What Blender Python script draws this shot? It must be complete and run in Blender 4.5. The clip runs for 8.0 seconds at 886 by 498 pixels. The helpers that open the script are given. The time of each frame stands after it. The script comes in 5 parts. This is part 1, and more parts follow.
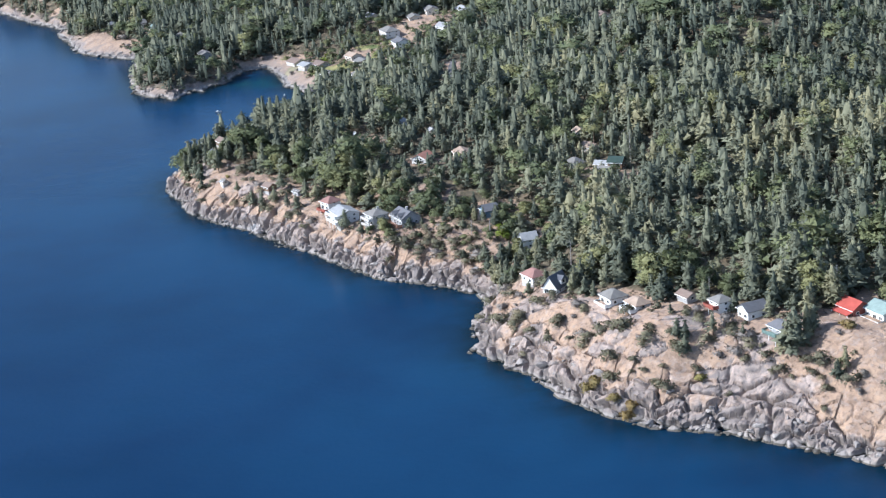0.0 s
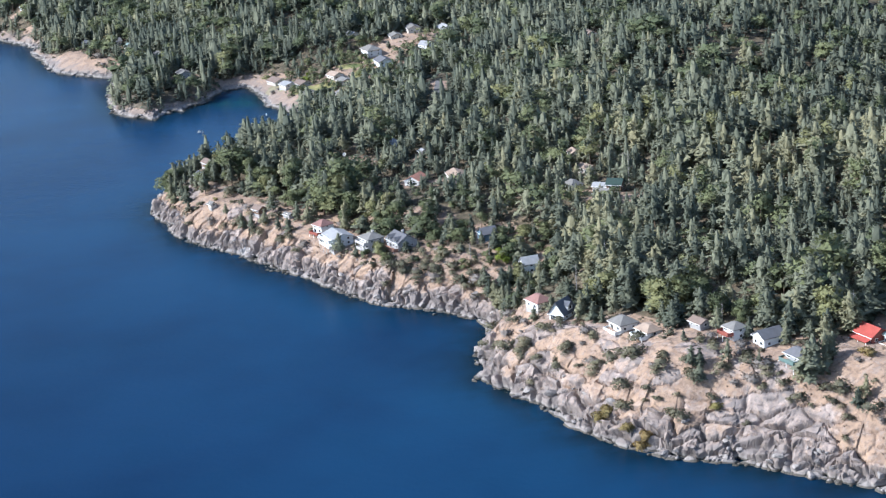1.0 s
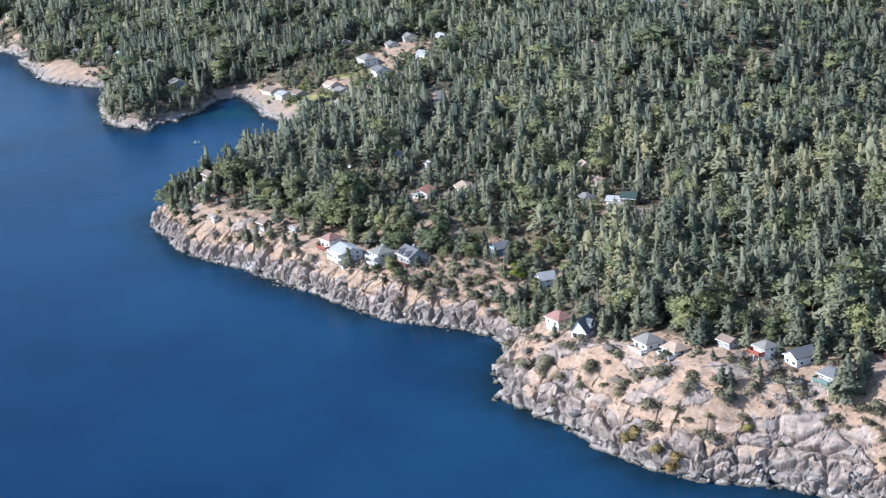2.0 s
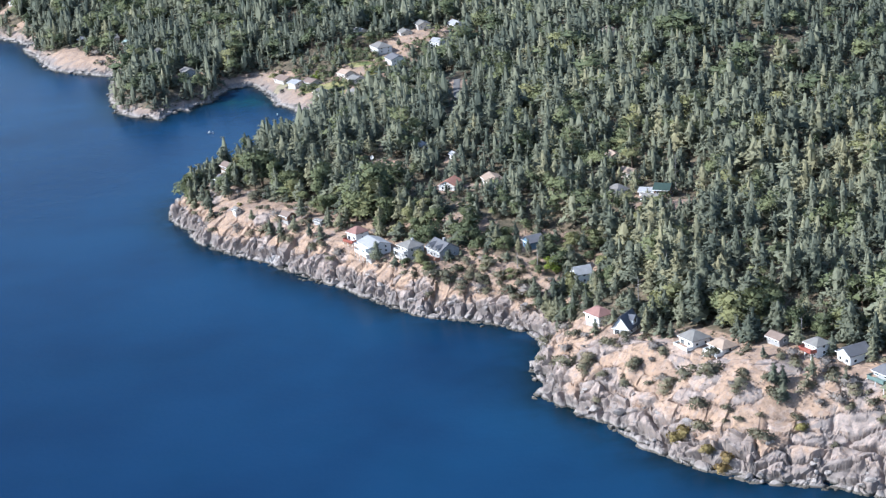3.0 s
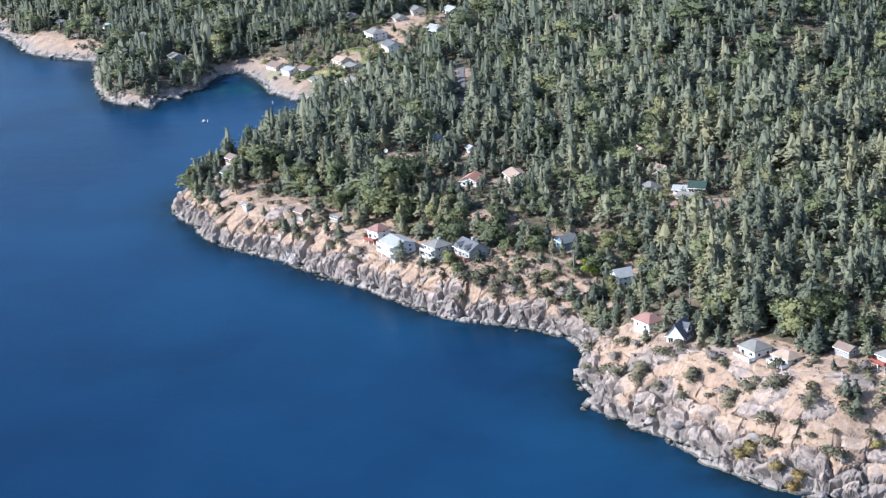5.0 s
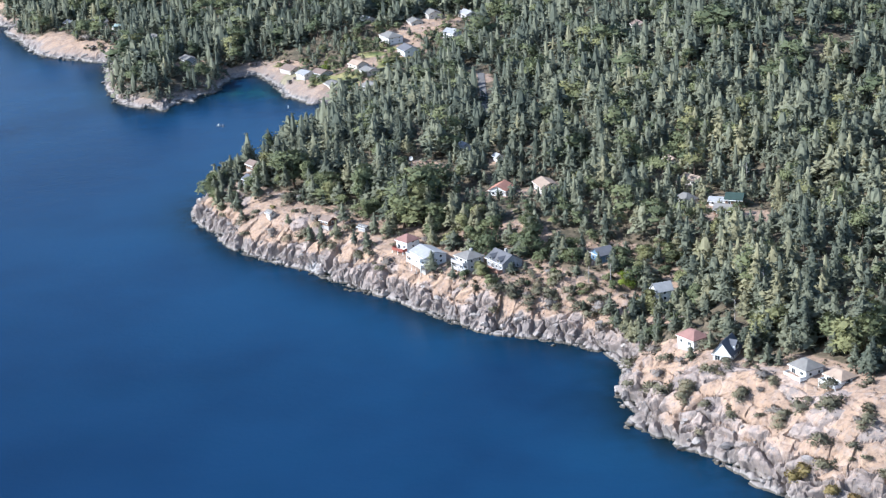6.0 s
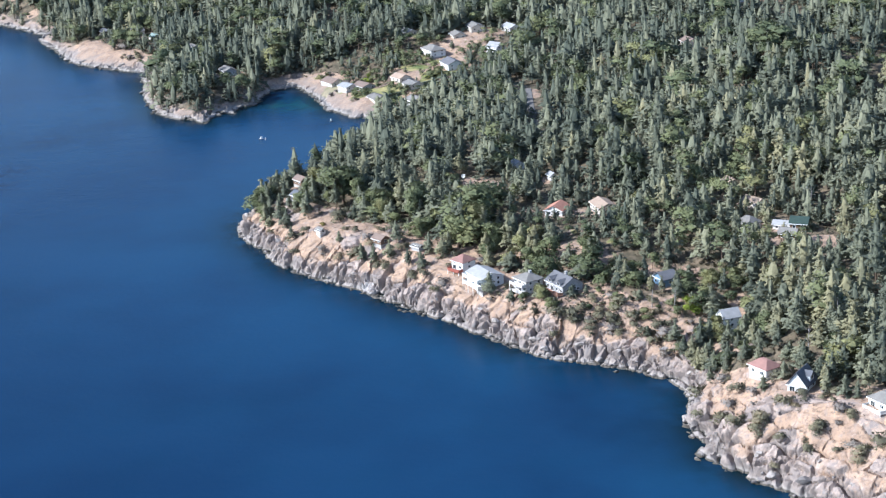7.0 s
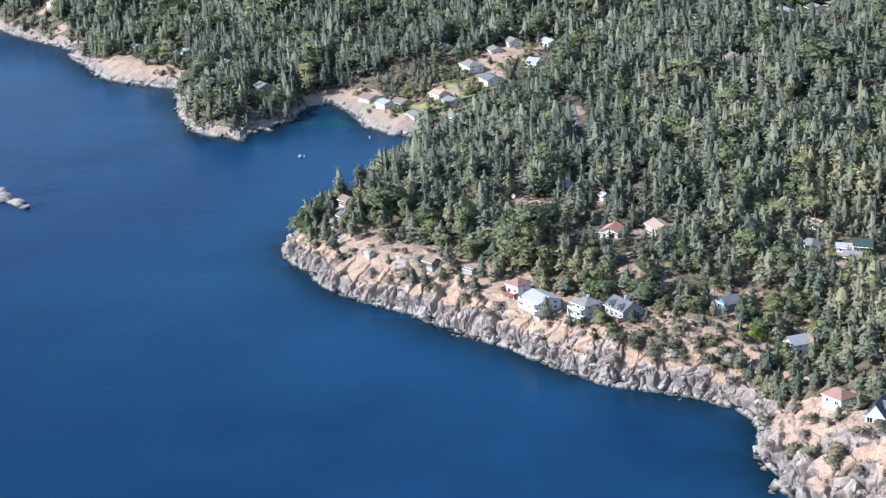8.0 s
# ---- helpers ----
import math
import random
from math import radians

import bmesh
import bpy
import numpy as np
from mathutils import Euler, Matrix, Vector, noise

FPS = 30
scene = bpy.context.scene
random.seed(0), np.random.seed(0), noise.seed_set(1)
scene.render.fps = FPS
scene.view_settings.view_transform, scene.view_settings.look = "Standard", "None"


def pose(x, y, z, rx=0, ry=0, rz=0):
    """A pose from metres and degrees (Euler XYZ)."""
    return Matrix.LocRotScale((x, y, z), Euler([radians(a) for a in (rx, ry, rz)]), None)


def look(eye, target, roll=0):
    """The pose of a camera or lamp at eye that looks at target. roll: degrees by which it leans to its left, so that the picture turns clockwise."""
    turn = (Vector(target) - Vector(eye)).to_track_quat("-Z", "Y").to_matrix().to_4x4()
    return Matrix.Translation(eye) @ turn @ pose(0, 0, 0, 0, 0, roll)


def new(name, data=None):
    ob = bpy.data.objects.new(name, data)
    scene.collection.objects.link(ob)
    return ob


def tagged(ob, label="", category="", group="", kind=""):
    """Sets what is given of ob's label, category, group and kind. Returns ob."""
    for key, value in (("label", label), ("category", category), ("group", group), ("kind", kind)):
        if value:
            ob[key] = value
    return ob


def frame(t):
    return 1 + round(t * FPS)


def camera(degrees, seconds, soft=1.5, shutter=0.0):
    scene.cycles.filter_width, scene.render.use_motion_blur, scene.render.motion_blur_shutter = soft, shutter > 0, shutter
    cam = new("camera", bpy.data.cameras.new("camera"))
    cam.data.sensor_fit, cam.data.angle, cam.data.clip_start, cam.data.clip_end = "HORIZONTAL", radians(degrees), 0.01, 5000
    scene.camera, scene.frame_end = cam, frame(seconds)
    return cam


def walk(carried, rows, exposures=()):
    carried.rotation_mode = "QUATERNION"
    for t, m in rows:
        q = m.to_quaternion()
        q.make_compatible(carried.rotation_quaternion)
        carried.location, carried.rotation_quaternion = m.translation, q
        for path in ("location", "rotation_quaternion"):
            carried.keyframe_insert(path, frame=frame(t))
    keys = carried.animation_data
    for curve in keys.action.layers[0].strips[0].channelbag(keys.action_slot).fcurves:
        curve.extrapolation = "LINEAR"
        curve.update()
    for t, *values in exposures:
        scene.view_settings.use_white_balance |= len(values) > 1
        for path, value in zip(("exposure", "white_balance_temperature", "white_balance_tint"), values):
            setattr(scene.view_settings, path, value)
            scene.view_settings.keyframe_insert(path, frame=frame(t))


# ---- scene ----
cam = camera(27.30, 8.0, soft=1.3)
walk(cam, [
    (0, look((0.01, -0.00, 249.98), (-1.28, 764.38, 13.96), -5.54)),
    (0.5, look((-8.51, 8.23, 250.25), (0.01, 773.28, 16.54), -5.51)),
    (1, look((-17.03, 16.52, 250.54), (0.74, 782.21, 19.45), -5.29)),
    (1.5, look((-25.57, 24.88, 250.86), (0.77, 791.13, 22.44), -5.02)),
    (3, look((-51.20, 50.40, 252.00), (-16.41, 813.88, 15.58), -5.16)),
    (3.5, look((-59.73, 59.07, 252.44), (-21.31, 820.94, 11.47), -5.11)),
    (4, look((-68.27, 67.82, 252.91), (-22.34, 828.34, 9.01), -4.99)),
    (4.5, look((-76.79, 76.66, 253.42), (-22.09, 835.92, 7.40), -4.77)),
    (6, look((-102.28, 103.76, 255.14), (-36.60, 861.54, 7.23), -3.89)),
    (6.5, look((-110.74, 113.00, 255.79), (-47.05, 871.38, 9.20), -3.57)),
    (7, look((-119.17, 122.35, 256.47), (-58.20, 881.67, 12.10), -3.32)),
    (7.5, look((-127.58, 131.82, 257.18), (-68.80, 892.14, 15.41), -3.30)),
    (8, look((-135.96, 141.40, 257.94), (-78.56, 902.30, 17.67), -3.43)),
], exposures=[(0, 0.60, 5600, 10), (1.5, 0.67, 5600, 10), (3.5, 0.74, 5600, 10), (8, 0.79, 5600, 10)])

# ---- world, sun, exposure ----
TO_SUN = Vector((-0.80, -0.06, 0.62)).normalized()
world = bpy.data.worlds.new("sky")
scene.world = world
world.use_nodes = True
wn = world.node_tree
sky = wn.nodes.new("ShaderNodeTexSky")
sky.sky_type = "NISHITA"
sky.sun_disc = False
sky.sun_elevation = math.asin(TO_SUN.z)
sky.sun_rotation = math.atan2(TO_SUN.x, TO_SUN.y)
wn.links.new(sky.outputs[0], wn.nodes["Background"].inputs[0])
wn.nodes["Background"].inputs[1].default_value = 0.145
sun = new("sun", bpy.data.lights.new("sun", "SUN"))
sun.data.energy, sun.data.angle, sun.data.color = 5.0, radians(0.53), (1.0, 0.95, 0.87)
sun.rotation_euler = TO_SUN.to_track_quat("Z", "Y").to_euler()


# ---- materials ----
class Mat:
    """A node material with a short way to add nodes."""

    def __init__(self, name, rough=0.8, spec=0.3):
        self.m = bpy.data.materials.new(name)
        self.m.use_nodes = True
        self.t = self.m.node_tree
        self.b = self.t.nodes["Principled BSDF"]
        self.b.inputs["Roughness"].default_value = rough
        self.b.inputs["Specular IOR Level"].default_value = spec

    def node(self, kind, **ins):
        n = self.t.nodes.new(kind)
        for k, v in ins.items():
            k = k.replace("_", " ")
            self.put(n.inputs[int(k[1:]) if k[0] == "i" and k[1:].isdigit() else k], v)
        return n

    def put(self, socket, v):
        if isinstance(v, bpy.types.NodeSocket):
            self.t.links.new(v, socket)
        elif isinstance(v, tuple) and len(v) == 3 and socket.type == "RGBA":
            socket.default_value = (*v, 1)
        else:
            socket.default_value = v

    def where(self):
        return self.node("ShaderNodeNewGeometry").outputs["Position"]

    def noise(self, scale, detail=4.0, vec=None, rough=0.55):
        n = self.node("ShaderNodeTexNoise", Vector=vec or self.where(), Scale=scale, Detail=detail, Roughness=rough)
        return n.outputs["Fac"]

    def ramp(self, fac, a, b):
        n = self.node("ShaderNodeMapRange", Value=fac, From_Min=a, From_Max=b)
        return n.outputs[0]

    def math(self, op, a, b=0.0):
        n = self.t.nodes.new("ShaderNodeMath")
        n.operation = op
        self.put(n.inputs[0], a)
        self.put(n.inputs[1], b)
        return n.outputs[0]

    def mix(self, fac, a, b, blend="MIX"):
        n = self.t.nodes.new("ShaderNodeMix")
        n.data_type, n.blend_type = "RGBA", blend
        self.put(n.inputs[0], fac)
        self.put(n.inputs[6], a)
        self.put(n.inputs[7], b)
        return n.outputs[2]

    def attr(self, name):
        n = self.t.nodes.new("ShaderNodeAttribute")
        n.attribute_name = name
        return n.outputs["Fac"]

    def bump(self, h, strength=0.5, dist=0.3):
        n = self.node("ShaderNodeBump", Height=h, Strength=strength, Distance=dist)
        self.t.links.new(n.outputs[0], self.b.inputs["Normal"])

    def colour(self, v):
        self.put(self.b.inputs["Base Color"], v)
        return self.m


def painted(name, rgb, rough=0.6, var=0.25, scale=1.2):
    """A plain surface with weathering at two scales."""
    k = Mat(name, rough)
    dark = tuple(c * (1 - var) for c in rgb)
    c = k.mix(k.ramp(k.noise(scale, 5), 0.35, 0.65), dark, rgb)
    c = k.mix(k.math("MULTIPLY", k.ramp(k.noise(scale * 9, 3), 0.5, 0.75), 0.35), c, tuple(v * 0.75 for v in rgb))
    k.bump(k.noise(scale * 6, 3), 0.25, 0.05)
    return k.colour(c)


def shingle(name, rgb):
    """Roof covering: courses, weather streaks and grain."""
    k = Mat(name, 0.85, 0.25)
    tone = k.node("ShaderNodeObjectInfo").outputs["Random"]
    c = k.mix(k.ramp(k.noise(0.5, 4), 0.3, 0.7), tuple(v * 0.72 for v in rgb), rgb)
    c = k.mix(k.math("MULTIPLY", k.ramp(k.noise(4.0, 4), 0.45, 0.7), 0.5), c, tuple(v * 0.6 for v in rgb))
    c = k.mix(k.math("MULTIPLY", tone, 0.2), c, tuple(min(1, v * 1.3) for v in rgb))
    k.bump(k.noise(5.0, 3), 0.4, 0.08)
    return k.colour(c)


def make_ground():
    k = Mat("ground_cover", 0.9, 0.2)
    p = k.where()
    rock = k.mix(k.ramp(k.noise(0.16, 6, p), 0.36, 0.64), (0.225, 0.182, 0.160), (0.395, 0.318, 0.275))
    rock = k.mix(k.math("MULTIPLY", k.ramp(k.noise(0.09, 5, p, 0.65), 0.5, 0.62), 0.45), rock, (0.44, 0.36, 0.308))
    rock = k.mix(k.ramp(k.attr("block"), 0.25, 0.62), k.mix(0.6, rock, (0.15, 0.138, 0.134)), rock)
    rock = k.mix(k.math("MULTIPLY", k.ramp(k.noise(0.33, 7, p, 0.68), 0.5, 0.6), 0.55), rock, (0.17, 0.152, 0.145))
    # dark lichen in flecks, rust and dry moss in the joints
    rock = k.mix(k.math("MULTIPLY", k.ramp(k.noise(1.3, 6, p, 0.65), 0.52, 0.66), 0.45), rock, (0.125, 0.115, 0.112))
    rock = k.mix(k.math("MULTIPLY", k.ramp(k.noise(0.5, 6, p, 0.65), 0.55, 0.68), 0.5), rock, (0.40, 0.285, 0.205))
    grass = k.mix(k.ramp(k.noise(0.13, 6, p, 0.6), 0.35, 0.65), (0.255, 0.178, 0.130), (0.410, 0.285, 0.195))
    grass = k.mix(k.math("MULTIPLY", k.ramp(k.noise(0.7, 6, p, 0.65), 0.48, 0.62), 0.7), grass, (0.185, 0.135, 0.105))
    grass = k.mix(k.math("MULTIPLY", k.ramp(k.noise(0.4, 8, p, 0.75), 0.52, 0.60), 0.6), grass, (0.285, 0.235, 0.205))
    floor = k.mix(k.ramp(k.noise(0.3, 5, p), 0.35, 0.65), (0.065, 0.058, 0.038), (0.165, 0.128, 0.088))
    lawn = k.mix(k.ramp(k.noise(0.12, 5, p), 0.35, 0.65), (0.12, 0.15, 0.05), (0.33, 0.28, 0.13))
    sand = k.mix(k.ramp(k.noise(0.5, 5, p), 0.35, 0.65), (0.15, 0.138, 0.125), (0.27, 0.243, 0.215))
    edge = k.math("ADD", k.attr("rock"), k.math("MULTIPLY", k.math("SUBTRACT", k.noise(0.30, 10, p, 0.72), 0.5), 2.6))
    soil = k.mix(k.ramp(k.noise(0.8, 6, p, 0.7), 0.4, 0.6), (0.29, 0.215, 0.172), (0.43, 0.330, 0.262))
    c = k.mix(k.ramp(edge, 0.15, 0.45), grass, soil)
    c = k.mix(k.ramp(edge, 0.45, 0.75), c, rock)
    c = k.mix(k.math("MULTIPLY", k.attr("guano"), k.ramp(k.noise(0.5, 6, p, 0.7), 0.42, 0.55)), c, (0.62, 0.62, 0.62))
    c = k.mix(k.ramp(k.math("ADD", k.attr("lawn"), k.math("MULTIPLY", k.math("SUBTRACT", k.noise(0.3, 3, p), 0.5), 0.5)), 0.4, 0.6), c, lawn)
    c = k.mix(k.ramp(k.math("ADD", k.attr("beach"), k.math("MULTIPLY", k.math("SUBTRACT", k.noise(0.2, 3, p), 0.5), 0.6)), 0.4, 0.6), c, sand)
    c = k.mix(k.ramp(k.math("ADD", k.attr("wood"), k.math("MULTIPLY", k.math("SUBTRACT", k.noise(0.2, 4, p), 0.5), 0.7)), 0.4, 0.6), c, floor)
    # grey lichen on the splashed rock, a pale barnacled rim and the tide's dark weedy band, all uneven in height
    z = k.node("ShaderNodeSeparateXYZ", Vector=p).outputs[2]
    splash = k.math("SUBTRACT", z, k.math("MULTIPLY", k.noise(0.12, 5, p, 0.65), 12.0))
    c = k.mix(k.math("MULTIPLY", k.ramp(splash, 1.5, -2.5), 0.55), c, (0.200, 0.176, 0.162))
    rim = k.math("SUBTRACT", z, k.math("MULTIPLY", k.noise(0.25, 5, p, 0.65), 3.2))
    c = k.mix(k.math("MULTIPLY", k.ramp(rim, 0.3, -0.4), 0.38), c, (0.40, 0.375, 0.345))
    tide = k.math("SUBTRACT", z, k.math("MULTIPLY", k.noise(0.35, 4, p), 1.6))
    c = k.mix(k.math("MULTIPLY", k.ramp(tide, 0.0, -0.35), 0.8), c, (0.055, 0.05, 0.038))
    h = k.math("ADD", k.noise(0.7, 8, p, 0.68), k.math("MULTIPLY", k.noise(3.0, 4, p), 0.3))
    k.bump(h, 0.6, 0.6)
    return k.colour(c)


def make_stone():
    k = Mat("shore_stone", 0.88, 0.25)
    p = k.where()
    tone = k.node("ShaderNodeObjectInfo").outputs["Random"]
    c = k.mix(tone, (0.17, 0.155, 0.148), (0.37, 0.33, 0.30))
    c = k.mix(k.math("MULTIPLY", k.ramp(k.noise(1.3, 6, p), 0.48, 0.66), 0.65), c, (0.12, 0.11, 0.105))
    z = k.node("ShaderNodeSeparateXYZ", Vector=p).outputs[2]
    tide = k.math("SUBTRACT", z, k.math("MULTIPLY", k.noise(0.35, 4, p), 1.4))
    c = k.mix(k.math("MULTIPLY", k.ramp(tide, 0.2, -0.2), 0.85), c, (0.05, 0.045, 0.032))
    k.bump(k.noise(2.0, 6, p), 0.8, 0.4)
    return k.colour(c)


def make_water():
    k = Mat("sea", 0.18, 0.04)
    p = k.where()
    k.b.inputs["IOR"].default_value = 1.33
    c = k.mix(k.ramp(k.noise(0.006, 4, p), 0.35, 0.65), (0.0044, 0.0202, 0.055), (0.0064, 0.0258, 0.069))
    c = k.mix(k.math("MULTIPLY", k.ramp(k.noise(0.03, 3, p), 0.5, 0.7), 0.3), c, (0.0025, 0.019, 0.048))
    # lighter blue towards the land
    c = k.mix(k.math("MULTIPLY", k.attr("inshore"), k.ramp(k.noise(0.012, 4, p), 0.2, 0.6)), c, (0.0084, 0.042, 0.097))
    # dark shore band: shallow water, and the land's reflection painted into the colour
    c = k.mix(k.math("MULTIPLY", k.attr("shallow"), k.ramp(k.noise(0.05, 4, p), 0.15, 0.5)), c, (0.003, 0.010, 0.013))
    # dark weedy reefs under water, and a pale sandy patch in the cove
    c = k.mix(k.math("MULTIPLY", k.attr("reef"), k.ramp(k.noise(0.15, 5, p, 0.65), 0.38, 0.6)), c, (0.003, 0.011, 0.036))
    c = k.mix(k.math("MULTIPLY", k.attr("sandbar"), k.ramp(k.noise(0.12, 4, p), 0.35, 0.65)), c, (0.012, 0.062, 0.064))
    k.bump(k.math("ADD", k.noise(0.35, 6, p, 0.6), k.math("MULTIPLY", k.noise(0.07, 3, p), 1.2)), 0.35, 0.3)
    return k.colour(c)


def make_leaves(name, dark, light, olive):
    k = Mat(name, 0.75, 0.15)
    own = k.node("ShaderNodeObjectInfo").outputs["Random"]
    tint = k.math("ADD", k.attr("tint"), k.math("MULTIPLY", own, k.math("LESS_THAN", k.attr("tint"), 0.005)))
    c = k.mix(k.ramp(tint, 0.0, 0.75), dark, light)
    c = k.mix(k.math("MULTIPLY", k.ramp(tint, 0.72, 1.0), 0.8), c, olive)
    isle = k.node("ShaderNodeNewGeometry").outputs["Random Per Island"]
    c = k.mix(k.math("MULTIPLY", isle, 0.10), c, tuple(v * 1.5 for v in light))
    c = k.mix(k.math("MULTIPLY", k.ramp(k.noise(1.8, 3), 0.45, 0.7), 0.22), c, tuple(v * 0.6 for v in dark))
    thin = k.node("ShaderNodeBsdfTranslucent", Color=c)
    both = k.node("ShaderNodeMixShader", i0=0.30, i1=k.b.outputs[0], i2=thin.outputs[0])
    k.t.links.new(both.outputs[0], k.t.nodes["Material Output"].inputs[0])
    return k.colour(c)


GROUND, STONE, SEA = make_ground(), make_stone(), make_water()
NEEDLES = make_leaves("fir_needles", (0.092, 0.108, 0.083), (0.224, 0.231, 0.156), (0.302, 0.276, 0.156))
LEAVES = make_leaves("broad_leaves", (0.107, 0.130, 0.073), (0.192, 0.208, 0.104), (0.268, 0.256, 0.120))
SCRUB = make_leaves("scrub_leaves", (0.125, 0.122, 0.086), (0.225, 0.210, 0.138), (0.30, 0.235, 0.155))
LIME = make_leaves("lime_leaves", (0.20, 0.25, 0.045), (0.28, 0.33, 0.06), (0.34, 0.36, 0.06))
AMBER = make_leaves("amber_leaves", (0.24, 0.20, 0.085), (0.34, 0.245, 0.11), (0.25, 0.25, 0.09))
TWIGS = make_leaves("grey_twigs", (0.20, 0.18, 0.165), (0.29, 0.26, 0.235), (0.23, 0.20, 0.16))
BRUSH = make_leaves("dry_brush", (0.23, 0.185, 0.150), (0.37, 0.29, 0.225), (0.19, 0.18, 0.11))
BARK = painted("bark", (0.16, 0.115, 0.085), 0.9, 0.4, 2.0)
DEADWOOD = painted("weathered_wood", (0.36, 0.33, 0.31), 0.85, 0.3, 2.0)
WHITE = painted("white_siding", (0.70, 0.70, 0.68), 0.55, 0.10, 0.8)
CREAM = painted("cream_siding", (0.62, 0.56, 0.47), 0.6, 0.15, 0.8)
PALEGREY = painted("pale_grey_siding", (0.50, 0.48, 0.46), 0.6, 0.15, 0.8)
GREY = painted("grey_siding", (0.36, 0.36, 0.36), 0.6, 0.2, 0.8)
BLUE = painted("blue_siding", (0.16, 0.26, 0.36), 0.6, 0.2, 0.8)
BROWN = painted("brown_siding", (0.20, 0.13, 0.09), 0.7, 0.25, 0.8)
REDWOOD = painted("red_stained_wood", (0.30, 0.095, 0.07), 0.6, 0.25, 1.0)
ORANGEWOOD = painted("orange_stained_deck", (0.33, 0.185, 0.13), 0.7, 0.25, 1.0)
TEALPAINT = painted("teal_paint", (0.15, 0.22, 0.20), 0.5, 0.2, 1.0)
CONCRETE = painted("concrete", (0.42, 0.41, 0.39), 0.85, 0.2, 0.7)
ASPHALT = painted("asphalt", (0.15, 0.142, 0.135), 0.9, 0.25, 0.6)
GLASS = Mat("window_glass", 0.06, 0.6).colour((0.02, 0.028, 0.035))
TRIM = painted("white_trim", (0.82, 0.82, 0.80), 0.5, 0.06, 1.5)
R_GREY = shingle("grey_shingles", (0.205, 0.195, 0.18))
R_DARK = shingle("dark_grey_shingles", (0.13, 0.135, 0.15))
R_BLUE = shingle("blue_grey_shingles", (0.135, 0.135, 0.145))
R_RED = shingle("red_brown_shingles", (0.275, 0.155, 0.132))
R_BROWN = shingle("brown_shingles", (0.22, 0.165, 0.135))
R_TAN = shingle("tan_shingles", (0.36, 0.275, 0.21))
R_PALE = shingle("pale_grey_metal_roof", (0.33, 0.33, 0.33))
R_SCARLET = shingle("bright_red_metal_roof", (0.40, 0.085, 0.065))
R_TEAL = shingle("teal_metal_roof", (0.24, 0.31, 0.285))
R_GREEN = shingle("dark_green_metal_roof", (0.035, 0.06, 0.052))
R_ORANGE = shingle("orange_tile_roof", (0.42, 0.21, 0.15))


# ---- noise and land form ----
def lattice(ix, iy, seed):
    h = (ix.astype(np.int64) * 374761393 + iy.astype(np.int64) * 668265263 + seed * 69069) & 0x7FFFFFFF
    h = ((h ^ (h >> 13)) * 1274126177) & 0x7FFFFFFF
    return ((h ^ (h >> 16)) & 0xFFFF) / 65535.0


def smooth_noise(x, y, scale, seed=0, octaves=3):
    """Layered value noise, about -1 to 1."""
    total, amp, size = np.zeros_like(x, dtype=float), 1.0, 0.0
    for o in range(octaves):
        u, v = x / scale * 2**o, y / scale * 2**o
        iu, iv = np.floor(u), np.floor(v)
        fu, fv = u - iu, v - iv
        fu, fv = fu * fu * (3 - 2 * fu), fv * fv * (3 - 2 * fv)
        a, b = lattice(iu, iv, seed + o), lattice(iu + 1, iv, seed + o)
        c, d = lattice(iu, iv + 1, seed + o), lattice(iu + 1, iv + 1, seed + o)
        total += amp * ((a + (b - a) * fu) * (1 - fv) + (c + (d - c) * fu) * fv - 0.5) * 2
        size += amp
        amp *= 0.5
    return total / size


def blocks(x, y, scale, seed=0):
    """Broken rock: for each place its block's own number and the nearness to a joint (0 at the joint)."""
    u, v = x / scale, y / scale
    iu, iv = np.floor(u), np.floor(v)
    f1, f2, val = np.full(u.shape, 9.0), np.full(u.shape, 9.0), np.zeros(u.shape)
    for di in (-1, 0, 1):
        for dj in (-1, 0, 1):
            ci, cj = iu + di, iv + dj
            r = np.hypot(ci + lattice(ci, cj, seed) - u, cj + lattice(ci, cj, seed + 7) - v)
            near = r < f1
            f2 = np.where(near, f1, np.minimum(f2, r))
            val = np.where(near, lattice(ci, cj, seed + 13), val)
            f1 = np.where(near, r, f1)
    return val, np.clip(f2 - f1, 0, 1)


NEAR_COAST = [(420, 455), (260, 470), (170, 500), (140, 522), (126, 536), (115, 545), (98, 559), (87, 567.5), (73, 574.5), (62, 581), (52, 589),
              (44, 601), (36, 615), (28, 636), (16, 652), (9, 667), (7, 675), (11, 680), (8, 691), (9, 700), (15, 722), (12, 738), (-1, 752),
              (-13, 761), (-30, 772), (-45, 791), (-58, 814), (-74, 835), (-85, 851), (-97, 870), (-112, 887), (-128, 908), (-137, 934),
              (-146, 957), (-149, 972), (-149, 986), (-142, 1006), (-128, 1030), (-110, 1050), (-95, 1075), (-82, 1110), (-70, 1145), (-62, 1172)]
FAR_COAST = [(-68, 1182), (-84, 1190), (-98, 1212), (-106, 1253), (-113, 1279), (-119, 1284), (-129, 1279), (-136, 1267), (-141, 1241), (-151, 1239),
             (-154, 1220), (-163, 1230), (-170, 1203), (-185, 1215), (-196, 1227), (-205, 1243), (-213, 1284), (-219, 1347), (-217, 1364),
             (-238, 1382), (-257, 1398), (-274, 1422), (-288, 1466), (-308, 1519), (-302, 1530), (-319, 1559), (-344, 1591), (-378, 1655),
             (-430, 1720), (-700, 1900), (-2400, 2400)]
SHORE = np.array(NEAR_COAST + FAR_COAST, float)
RING = np.vstack([SHORE, [(-2400, 3400), (2600, 3400), (2600, 300), (900, 400)]])

